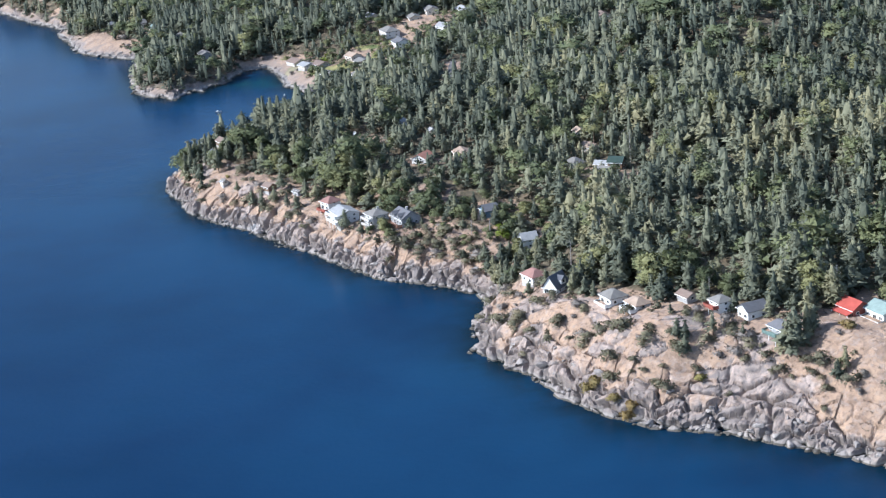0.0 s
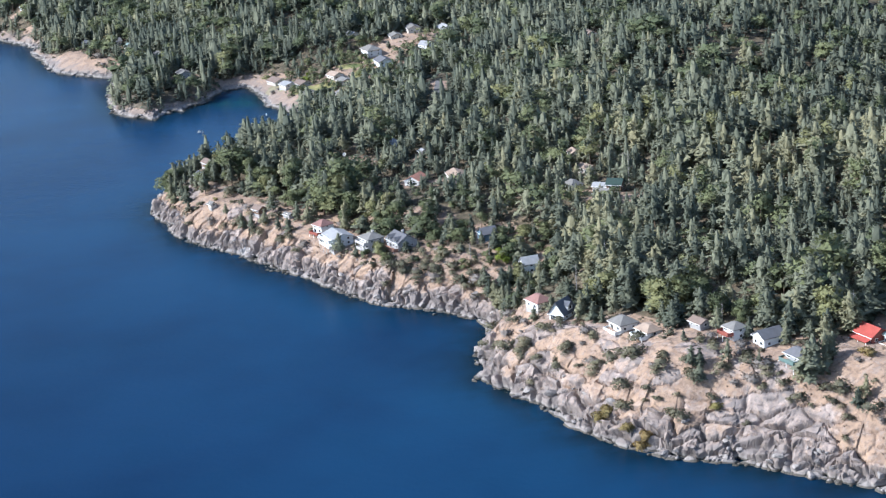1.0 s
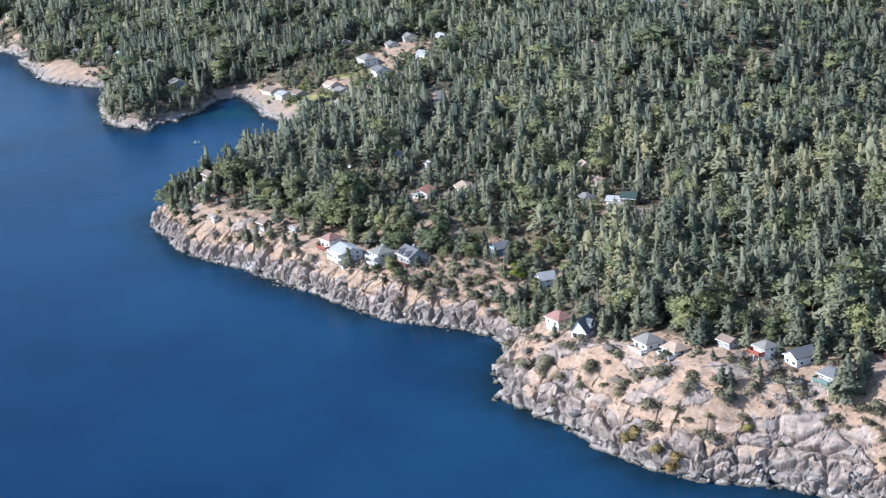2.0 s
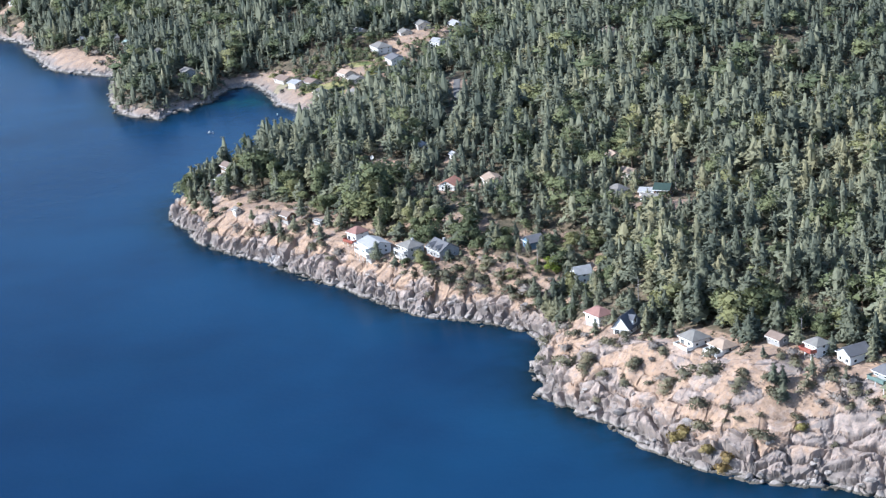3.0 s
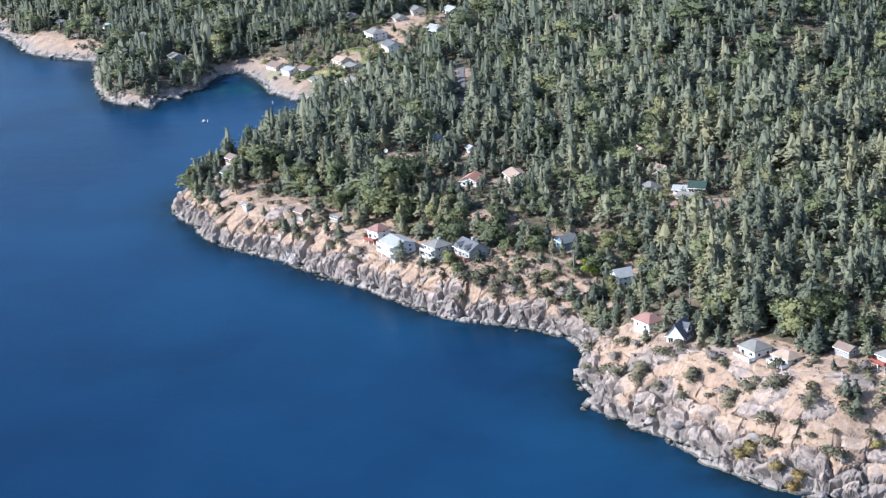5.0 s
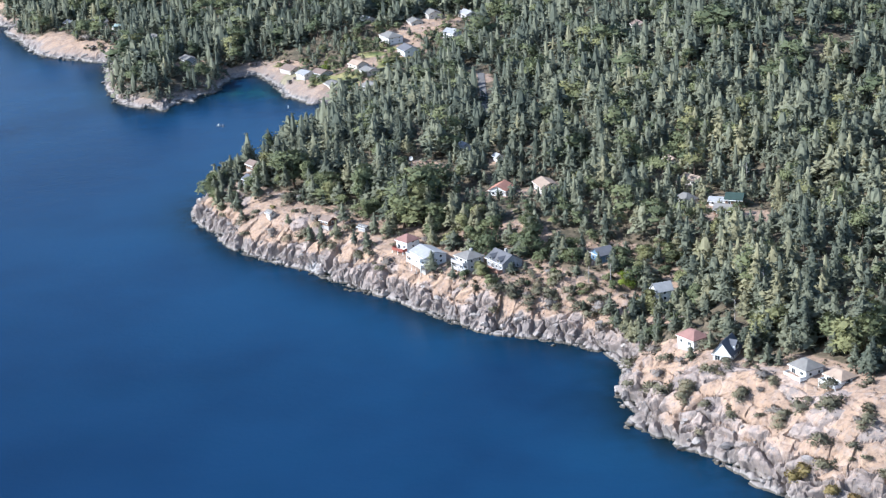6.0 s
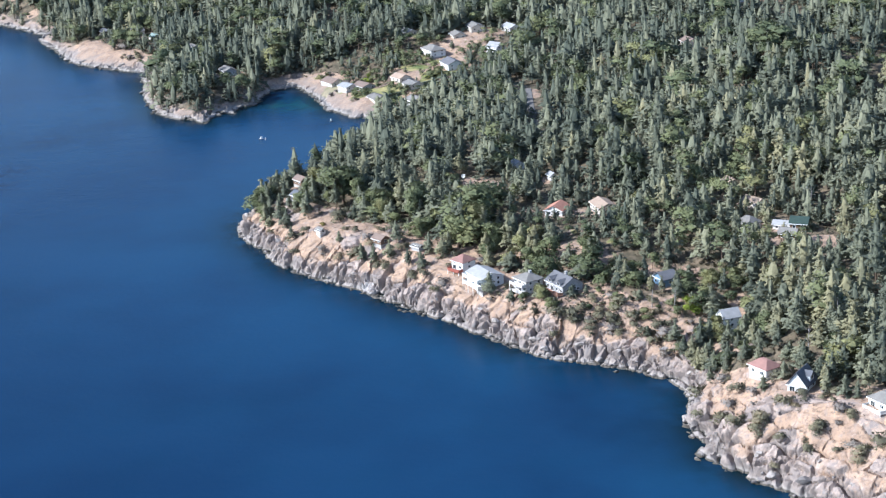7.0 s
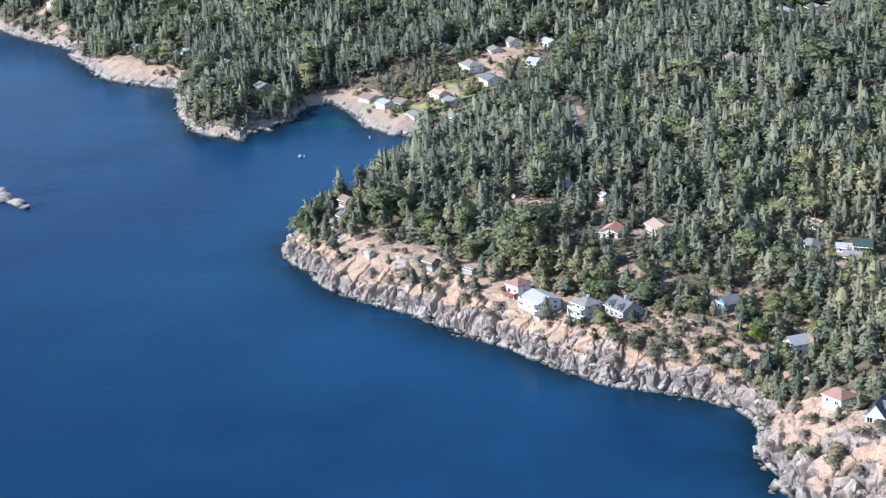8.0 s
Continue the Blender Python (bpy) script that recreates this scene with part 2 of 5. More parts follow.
# ground levels, partly guessed, some lowered to fit the camera's view: x, y, z
LEVELS = [(57, 640, 25), (82, 613, 30), (98, 598, 30), (133, 586, 31), (32, 688, 21), (40, 668, 22),
          (-57, 836, 15), (-48, 822, 14.5), (-33, 808, 16), (-18, 800, 17), (-111, 911, 16.5), (-86, 883, 18), (-120, 957, 17), (-135, 945, 12),
          (33, 745, 14), (18, 787, 20), (-8, 878, 24), (2, 845, 24.5), (80, 815, 29), (16, 1130, 22), (8, 1060, 23),
          (114, 1138, 38), (170, 1080, 49), (156, 860, 40), (92, 750, 32), (82, 950, 33), (42, 950, 31), (-14, 1015, 27),
          (-40, 965, 26), (-97, 968, 20)]
LEVELS += [(40, 855, 28), (70, 704, 28), (104, 676, 33), (150, 622, 33), (220, 760, 44), (-30, 1262, 15), (-91, 1245, 7), (-64, 1188, 8), (-50, 1160, 10), (-50, 1118, 10), (-18, 1120, 15), (-75, 1085, 9),
           (-38, 1320, 22), (5, 1305, 24), (-221, 1440, 10), (-160, 1280, 11), (-116, 1320, 12), (170, 1235, 44), (245, 1160, 50), (-270, 1500, 9),
           (-100, 1500, 32), (100, 1450, 46), (350, 1300, 60), (-250, 1620, 24), (350, 900, 55), (0, 1900, 60)]
LEVELS = np.array(LEVELS, float)

# where the cliff falls back: x, y, how deep, how wide
CLEFTS = [(-134.0, 932.8, 3.5, 7), (-129.3, 934.9, 2.5, 5), (-88.3, 863.8, 5, 7), (-73.2, 842.2, 2, 5), (-58.5, 817.0, 3, 7), (-58.2, 816.5, 2, 5), (-46.4, 799.6, 2.5, 6), (-27.6, 771.6, 4, 9), (-14.6, 762.5, 3, 8), (23.5, 718.7, 2.5, 6)]
CLEARINGS = [(-4, 855, 3, 1), (6, 838, 3, 1), (-20, 890, 4, 0), (-41, 941, 3.5, 0), (-35, 938, 3.5, 0), (-30, 936, 3, 0), (88, 800, 7, 0), (180, 1112, 5, 1), (172, 1085, 5, 1),
             (-37, 1240, 12, 0), (-30, 1228, 10, 1), (-60, 1215, 12, 1), (-72, 1222, 9, 1), (-40, 1252, 9, 1), (-58, 1200, 6, 1), (-86, 1222, 12, 0), (-72, 1204, 10, 0), (-14, 1262, 9, 0), (-2, 1280, 9, 0), (12, 1290, 8, 0),
             (-258, 1418, 15, 0), (-266, 1440, 14, 0), (-245, 1400, 10, 0), (14, 1130, 6, 0), (16, 1120, 6, 0), (146, 604, 5, 0), (33, 722, 4, 0), (26, 735, 4, 0)]
CLEARINGS += [(-20, 1260, 14, 0), (-8, 1290, 11, 0), (-35, 1215, 8, 1), (-22, 1228, 8, 1), (10, 1300, 9, 0), (-52, 1236, 8, 0)]
CLEARINGS += [(-82, 1240, 8, 1), (-95, 1252, 7, 1), (-79, 1216, 7, 1), (-25, 1262, 6, 1)]
CLEARINGS += [(-135, 950, 10, 0), (-124, 935, 10, 0), (-112, 900, 14, 0), (-124, 968, 6, 0), (-316, 1590, 6, 0), (-335, 1640, 7, 0)]


def shore_place(x, y):
    """Metres inland from the shore line, negative at sea, and metres along it."""
    best, along, run = np.full(x.shape, 1e9), np.zeros(x.shape), 0.0
    for (ax, ay), (bx, by) in zip(SHORE[:-1], SHORE[1:]):
        dx, dy = bx - ax, by - ay
        length = math.hypot(dx, dy)
        u = np.clip(((x - ax) * dx + (y - ay) * dy) / length**2, 0, 1)
        r = np.hypot(x - ax - u * dx, y - ay - u * dy)
        along = np.where(r < best, run + u * length, along)
        best = np.minimum(best, r)
        run += length
    inside = np.zeros(x.shape, bool)
    n = len(RING)
    for i in range(n):
        (ax, ay), (bx, by) = RING[i], RING[(i + 1) % n]
        cross = (ay > y) != (by > y)
        if by != ay:
            inside ^= cross & (x < (bx - ax) * (y - ay) / (by - ay) + ax)
    return np.where(inside, best, -best), along


def shore_distance(x, y):
    return shore_place(x, y)[0]


def land_level(x, y):
    w = 1.0 / ((x[..., None] - LEVELS[:, 0]) ** 2 + (y[..., None] - LEVELS[:, 1]) ** 2 + 60.0) ** 1.6
    return (w * LEVELS[:, 2]).sum(-1) / w.sum(-1)


CLEFTS_ALONG = [(float(shore_place(np.array([cx]), np.array([cy]))[1][0]), deep, wide) for cx, cy, deep, wide in CLEFTS]


def relief(x, y):
    """Height of the smooth land, the share of bare rock, metres from the shore, how far broken rock stands out from the slope, and its tone."""
    x, y = np.asarray(x, float), np.asarray(y, float)
    wx = x + 1.8 * smooth_noise(x, y, 14, 3) + 0.2 * smooth_noise(x, y, 4, 5)
    wy = y + 1.8 * smooth_noise(x, y, 14, 4) + 0.2 * smooth_noise(x, y, 4, 6)
    d, s = shore_place(wx, wy)
    far = np.clip((y - 1120) / 60, 0, 1)
    cliff = (y > 745) & (y < 1150)
    # joints: long slabs along the near headland, upright buttresses on the cliff behind it
    a, c = s + 3.0 * smooth_noise(x, y, 13, 41), d + 1.8 * smooth_noise(x, y, 9, 42) + 0.10 * s
    b1, j1 = blocks(a / np.where(cliff, 9.0, 14.0), c / np.where(cliff, 6.5, 4.6), 1.0, 51)
    b2, j2 = blocks(a / np.where(cliff, 4.0, 5.2), c / np.where(cliff, 2.8, 2.5), 1.0, 61)
    b3, j3 = blocks(a / 2.6, c / 1.9, 1.0, 71)
    # each block is rounded off towards its joints
    r1, r2, r3 = [u * u * (3 - 2 * u) for u in (np.clip(j1 / 0.30, 0, 1), np.clip(j2 / 0.42, 0, 1), np.clip(j3 / 0.5, 0, 1))]
    # buttresses: each stands out and falls back sharply on its landward side
    run = (s + 5 * smooth_noise(x, y, 16, 45)) / 13.0
    cleft = 1.9 * (run - np.floor(run)) ** 2 * np.where(cliff, 1.0, 0.6) + 0.9 * np.clip(1 - j1 / 0.16, 0, 1)
    for at, deep, wide in CLEFTS_ALONG:
        along = at - s
        cleft = np.maximum(cleft, np.where(along > -0.7, deep * np.clip(1 - along / wide, 0, 1) * np.clip(along / 0.7 + 1, 0, 1), 0))
    cleft = cleft * np.clip((17 - d) / 7, 0, 1) * (1 - far)
    level = land_level(x, y)
    gully = smooth_noise(x, y, 30, 21)
    dd = np.maximum(d - cleft, 0)
    near_rise = (1.25 * np.minimum(dd, 7) + 0.92 * np.maximum(dd - 7, 0)) * (1 + 0.28 * gully)
    cliff_rise = (1.5 * np.minimum(dd, 3.5) + 0.72 * np.maximum(dd - 3.5, 0)) * (1 + 0.28 * gully)
    climb = 0.9 * (1 - far) + 0.15 * far + np.where(cliff, cliff_rise, near_rise) * (1 - far) + (0.52 + 0.2 * gully) * dd * far
    k = 2.6
    z = -k * np.log(np.exp(-np.clip(climb, 0, 150) / k) + np.exp(-level / k))
    z = np.where(level - climb > 60, climb, z)
    # whole blocks are bare or grown over, fewer bare ones up the slope
    near_odds = np.interp(d, [0, 3, 6, 12, 30, 45], [-1, -0.4, 0.15, 0.40, 0.60, 1.0])
    cliff_odds = np.interp(d, [0, 3, 6, 10, 20, 34], [-1, -0.4, 0.28, 0.55, 0.75, 1.1])
    far_odds = np.interp(d, [0, 3, 6, 11], [-1, -0.2, 0.45, 1.2])
    odds = np.where(y > 1150, far_odds, np.where(cliff, cliff_odds, near_odds))
    bare = np.clip(((b1 * 7.31) % 1 + 0.5 * smooth_noise(x, y, 16, 33) + 0.25 * ((b2 * 5.3) % 1 - 0.5) - odds) * 3, 0, 1)
    strong = bare * np.clip((d + 3) / 5, 0, 1) * np.clip(1.35 - d / 22, 0.4, 1)
    strong = np.maximum(strong, 0.16 * np.clip((d + 1) / 5, 0, 1) * np.clip((40 - d) / 10, 0, 1) * (1 - far))
    for h in PLACED:
        strong = strong * np.clip(np.hypot(x - h[1], y - h[2]) / (0.5 * max(h[5], h[6])) - 0.9, 0, 1)
    # ledges that break the slope into steps, shifted from slab to slab
    step = 5.0
    q = (z + 3.0 * smooth_noise(x, y, 18, 47) + 4.2 * (b1 - 0.5) * r1) / step
    tread = np.floor(q) + np.clip((q - np.floor(q) - 0.3) / 0.66, 0, 1)
    z = z + strong * np.where(cliff, 0.25, 0.6) * np.clip(0.75 + smooth_noise(x, y, 24, 49), 0, 1) * (1 - far) * (tread - q + 0.2) * step
    crag = 0.35 + 0.5 * np.clip(1.2 - d / 9, 0, 1)
    out = (b1 - 0.5) * np.where(cliff, 2.2, 2.0) * r1 + 1.1 * r1 + crag * ((b2 - 0.5) * 1.5 * r2 + 0.9 * r2 + (b3 - 0.5) * 0.5 * r3 + 0.3 * r3) - 1.5
    out = out - 1.3 * np.clip(1 - j1 / 0.2, 0, 1) ** 2 - crag * 0.8 * np.clip(1 - j2 / 0.26, 0, 1) ** 2
    sheet = (c + 2.2 * smooth_noise(x, y, 11, 46) + 1.5 * (b1 - 0.5) * r1) / 4.4
    sheet = sheet - np.floor(sheet)
    lip = np.where(sheet < 0.36, sheet / 0.36, (1 - sheet) / 0.64)
    lip = lip * lip * (3 - 2 * lip)
    out = out + np.where(cliff, 0.4, 1.0) * (1.9 * lip - 1.1) * np.clip(0.6 + 1.6 * smooth_noise(x, y, 19, 48), 0, 1) * np.clip(1.5 - d / 18, 0, 1)
    out = strong * out * (1 - 0.3 * far)
    z = z + (1 - bare) * 0.35 * smooth_noise(x, y, 6, 81) + 0.6 * smooth_noise(x, y, 25, 82) * np.clip(d / 20, 0, 1)
    sea = np.clip(-d, 0, 60)
    z = np.where(d < 0, 0.9 * (1 - far) * np.exp(-sea / 0.8) - 0.45 * sea - 0.2, z)
    return z, bare, d, np.where(d < 0, out * np.exp(-sea / 1.5), out), 0.4 * b1 + 0.35 * b2 + 0.25 * b3


def land_slope(x, y):
    """The rise from the shore alone, for the way in which a slope faces."""
    far = np.clip((y - 1120) / 60, 0, 1)
    d = shore_distance(x, y)
    return np.clip(d, -2, 40) * (1.1 - 0.6 * far)


def height(x, y):
    z, _, _, out, _ = relief(np.array([x]), np.array([y]))
    return float(z[0] + out[0])


def mesh_object(name, verts, faces, mats, parent=None, face_mat=None, attrs=None, smooth=False, normals=None):
    me = bpy.data.meshes.new(name)
    verts, faces = np.asarray(verts, np.float32), np.asarray(faces, np.int32)
    n = faces.shape[1]
    me.vertices.add(len(verts))
    me.vertices.foreach_set("co", verts.ravel())
    me.loops.add(faces.size)
    me.loops.foreach_set("vertex_index", faces.ravel())
    me.polygons.add(len(faces))
    me.polygons.foreach_set("loop_start", np.arange(0, faces.size, n, dtype=np.int32))
    for m in mats:
        me.materials.append(m)
    if face_mat is not None:
        me.polygons.foreach_set("material_index", np.asarray(face_mat, np.int32))
    me.polygons.foreach_set("use_smooth", np.full(len(faces), smooth))
    for key, values in (attrs or {}).items():
        me.attributes.new(key, "FLOAT", "POINT").data.foreach_set("value", np.asarray(values, np.float32))
    me.update(calc_edges=True)
    if normals is not None:
        me.attributes.new("custom_normal", "FLOAT_VECTOR", "POINT").data.foreach_set("vector", np.asarray(normals, np.float32).ravel())
    ob = new(name, me)
    ob.parent = parent
    return ob


def part(name, bm, material, parent, label=""):
    me = bpy.data.meshes.new(name)
    bm.to_mesh(me)
    bm.free()
    me.materials.append(material)
    ob = new(name, me)
    ob.parent = parent
    return tagged(ob, label)


# ---- houses: label, category, x, y, base, turn, depth, width, wall, roof kind, rise, wall paint, roof cover, extras ----
HOUSES = [
    ("white house with a red-brown hipped roof above the cliff", 34, 690, 20.8, 28, 6.8, 8.5, 3.2, "hip", 1.9, WHITE, R_RED, ""),
    ("white steep-gabled house with a dark roof and dormer", 41, 670, 21.6, 52, 8.5, 6.5, 2.8, "gable_x", 4.4, WHITE, R_DARK, "dormer"),
    ("white bungalow with a grey hipped roof and white deck", 60.5, 643, 24.4, 24, 7.2, 8.2, 3.1, "hip", 1.9, WHITE, R_GREY, "deck:WHITE"),
    ("low white house with a tan hipped roof and white railing", 68, 631, 25.6, 24, 6.2, 8, 2.4, "hip", 1.6, WHITE, R_TAN, "deck:WHITE"),
    ("low cottage with a shallow brown gabled roof", 85, 621.5, 30.2, 26, 4.6, 6.6, 2.1, "gable_y", 1.1, GREY, R_BROWN, ""),
    ("two-storey grey house with a pale hipped roof and deck", 95, 608.5, 29.6, 24, 5.8, 6.4, 4.2, "hip", 1.3, WHITE, R_GREY, "deck:REDWOOD"),
    ("large white gabled house with a grey roof", 104.8, 600.5, 29.0, 22, 8.2, 6.8, 3.6, "gable_x", 2.0, WHITE, R_BLUE, ""),
    ("small grey house with a green balcony on posts", 112, 586.5, 25.6, 24, 6, 8, 4.4, "hip", 1.8, GREY, R_BLUE, "deck:TEAL"),
    ("house with a bright red roof and red porch", 138, 591, 30.4, 24, 7.5, 9, 2.8, "gable_y", 2.3, REDWOOD, R_SCARLET, "porch"),
    ("white house with a teal metal roof", 147, 584, 30.2, 24, 9, 10, 3.4, "gable_y", 2.0, WHITE, R_TEAL, "deck:WHITE"),
    ("white and blue house with a pinkish hipped roof, red lower deck", -53, 844, 15.2, 36, 7, 7, 3.9, "hip", 1.9, WHITE, R_RED, "deck:REDWOOD"),
    ("long white two-storey house with a pale gabled roof", -46, 826.5, 14.0, 22, 10, 13, 4.0, "gable_y", 1.7, WHITE, R_PALE, "decks:WHITE"),
    ("grey three-level house with stacked decks and chimney", -30.5, 810, 15.4, 27, 8, 9, 5.0, "hip", 1.6, PALEGREY, R_GREY, "decks:PALEGREY,chimney"),
    ("house with a dark blue-grey roof and orange deck", -17, 803, 16.6, 25, 9.5, 12, 3.4, "gable_y", 2.8, GREY, R_BLUE, "deck:ORANGE,chimney,gablet"),
    ("tall narrow white house at the wood's edge", 35.5, 746, 14.5, 12, 6.5, 5.5, 6.6, "gable_x", 2.4, WHITE, R_PALE, ""),
    ("house with a blue-grey roof half hidden by trees", 21, 789, 20.2, 20, 6.5, 7, 3.2, "gable_x", 2.0, BLUE, R_BLUE, ""),
    ("house with an orange tiled roof in a clearing", -7, 882, 23.8, 60, 9, 8, 3.0, "gable_x", 2.0, WHITE, R_ORANGE, ""),
    ("beige bungalow with a tan roof behind trees", 13, 879, 25, 10, 8, 12, 2.6, "gable_y", 1.6, CREAM, R_TAN, ""),
    ("house with a dark green metal roof in a clearing", 82.5, 815.5, 29.5, 60, 5.5, 7, 3.0, "gable_y", 2.2, BROWN, R_GREEN, ""),
    ("outbuilding with a bright white roof", 76.5, 820, 28.6, 60, 4.5, 7, 2.4, "gable_y", 1.2, WHITE, R_PALE, ""),
    ("house with a grey roof beside a driveway", 75.5, 807, 28.6, 55, 5.5, 7, 2.6, "gable_y", 1.8, BROWN, R_GREY, ""),
    ("grey-roofed house half hidden by trees", 64, 826, 30, 30, 6.5, 7.5, 3.0, "hip", 2.0, CREAM, R_GREY, ""),
    ("small pale cabin on dry grass", -110.5, 912, 16.6, 30, 3, 3.6, 1.7, "gable_y", 1.1, CREAM, R_GREY, ""),
    ("dark-roofed brown cabin at the wood's edge", -85, 885, 18, 36, 5, 6, 2.2, "gable_y", 1.4, BROWN, R_BROWN, ""),
    # stand-in house form; a pale trailer load is parked here
    ("low house form standing in for a pale load on a trailer", -70, 869, 18, 36, 3, 5, 1.5, "gable_y", 0.6, GREY, R_GREY, ""),
    ("terraced house with dark roofs and stone terraces", -119, 960, 17.5, 30, 6, 6, 2.6, "gable_y", 1.6, BROWN, R_DARK, "deck:GREY"),
    ("dark-roofed house on the headland", -117, 984, 18.5, 30, 5.5, 7, 2.4, "gable_y", 1.6, BROWN, R_BROWN, ""),
    ("small white outbuilding half hidden by firs", -15, 953, 26.5, 20, 5, 6, 2.4, "gable_y", 1.3, WHITE, R_PALE, ""),
    ("tiny white shed half hidden by firs", -1.5, 931, 27.5, 20, 3.5, 4, 2.2, "gable_y", 1.0, WHITE, R_PALE, ""),
    ("tan-roofed house deep in the wood", 74.5, 857, 32.5, 30, 6, 9, 2.6, "gable_y", 1.5, CREAM, R_TAN, ""),
    ("pinkish-roofed cabin deep in the wood", 72, 888, 34, 10, 5, 7, 2.4, "gable_y", 1.4, CREAM, R_TAN, ""),
]
FAR_HOUSES = [
    ("beach house with a brown roof", -91.5, 1263, 5.3, 30, 10, 13, 2.2, "gable_y", 2.0, CREAM, R_BROWN, ""),
    ("cream beach house with a pale roof", -83, 1237, 7.4, 30, 9, 10, 2.1, "gable_y", 1.4, CREAM, R_PALE, ""),
    ("grey beach bungalow with a brown roof", -73, 1233, 8.0, 30, 9, 11, 2.1, "gable_y", 1.6, GREY, R_BROWN, ""),
    ("cream waterfront house with a grey roof", -66.7, 1202.5, 6.5, 20, 9, 12, 2.1, "gable_y", 1.6, CREAM, R_GREY, ""),
    ("house with a tan roof by gardens", -50.3, 1229.5, 11.5, 30, 8, 10, 2.8, "gable_y", 1.8, CREAM, R_TAN, ""),
    ("bungalow with a grey roof by a hedge", -44, 1215, 10.6, 20, 9, 11, 2.1, "gable_y", 1.5, CREAM, R_GREY, ""),
    ("grey house with a grey roof beside the wood", -45.4, 1180, 10.3, 20, 9, 10, 3.0, "gable_y", 1.8, GREY, R_GREY, ""),
    ("large white house with a grey roof on a lawn", -25, 1279, 16.2, 20, 10, 15, 4.2, "hip", 2.2, WHITE, R_GREY, ""),
    ("large white house with a pale blue roof", -17, 1241, 14.0, 15, 10, 14, 4.6, "gable_y", 2.2, WHITE, R_BLUE, ""),
    ("white house with a steep pale roof", 13.5, 1260.5, 19, 40, 8, 9, 4.0, "gable_y", 2.2, WHITE, R_PALE, ""),
    ("house with a pale roof up the hill", -7, 1300, 22, 10, 8, 12, 2.6, "gable_y", 1.6, CREAM, R_GREY, ""),
    ("house with a brown roof up the hill", 6, 1310, 24.5, 10, 9, 13, 2.8, "gable_y", 1.8, CREAM, R_GREY, ""),
    ("white house with a pale roof up the hill", 29.3, 1303, 24.5, 20, 9, 12, 2.8, "gable_y", 1.8, WHITE, R_PALE, ""),
    ("pale-roofed house in the wood", -38, 1321, 22.2, 30, 8, 10, 2.6, "gable_y", 1.6, CREAM, R_PALE, ""),
    ("white gabled house above the bay", -227, 1456, 11.5, 30, 9, 8, 3.4, "gable_x", 2.2, CREAM, R_GREY, ""),
    ("turquoise-roofed house above the bay", -212, 1434, 11, 30, 7, 9, 2.6, "gable_y", 1.4, WHITE, R_TEAL, ""),
    ("grey house above the cove beach", -182.5, 1368, 11.3, 30, 8, 9, 4.2, "gable_y", 1.8, GREY, R_GREY, ""),
    ("grey house among dark firs", -158, 1291, 12, 20, 8, 11, 3.2, "gable_y", 1.6, GREY, R_GREY, ""),
    ("dark-roofed house above the bay", -250, 1470, 10, 30, 7, 9, 2.5, "gable_y", 1.4, BROWN, R_DARK, ""),
    ("house with a pale roof in the far wood", 168, 1243, 44, 10, 9, 12, 3.0, "hip", 2.0, WHITE, R_PALE, ""),
    ("grey-roofed house in the far wood", 188, 1243, 45.5, 10, 9, 12, 3.0, "gable_y", 2.0, WHITE, R_GREY, ""),
    ("pinkish-roofed house in the far wood", 241, 1164, 50, 10, 9, 12, 3.0, "hip", 2.0, CREAM, R_TAN, ""),
    ("brown-roofed house in the far wood", 113, 1146, 38.2, 10, 8, 11, 2.8, "gable_y", 1.8, CREAM, R_BROWN, ""),
    ("pale house at the bay's far end", -327, 1642, 18, 30, 9, 11, 3.0, "gable_y", 1.8, WHITE, R_PALE, ""),
]
PLACED = HOUSES + FAR_HOUSES

# ---- the ground, one sheet ----
def clearing_share(x, y, kind):
    out = np.zeros(x.shape)
    x, y = x + 5 * smooth_noise(x, y, 11, 131), y + 5 * smooth_noise(x, y, 11, 132)
    for cx, cy, r, green in CLEARINGS:
        if kind is None or green == kind:
            out = np.maximum(out, np.clip(1.4 - np.hypot(x - cx, y - cy) / r, 0, 1))
    if kind in (None, 0):
        for h in PLACED:
            out = np.maximum(out, np.clip(1.5 - np.hypot(x - h[1], y - h[2]) / (0.75 * max(h[5], h[6])), 0, 1))
    return out


def wood_edge(x, y):
    """How far from the shore the closed wood begins."""
    keys = [500, 640, 690, 712, 752, 770, 785, 850, 930, 960, 990, 1150, 1190, 1260, 1300, 1375, 1395, 1440, 1455, 1600]
    vals = [46, 42, 30, 8, 12, 24, 25, 30, 36, 26, 2, 2, 32, 27, 8, 7, 25, 26, 7, 7]
    edge = np.interp(y, keys, vals)
    edge = np.where((x < -118) & (y > 925) & (y < 1100), 9, edge)
    return np.where((x < -138) & (y > 1150) & (y < 1345), 5, edge)


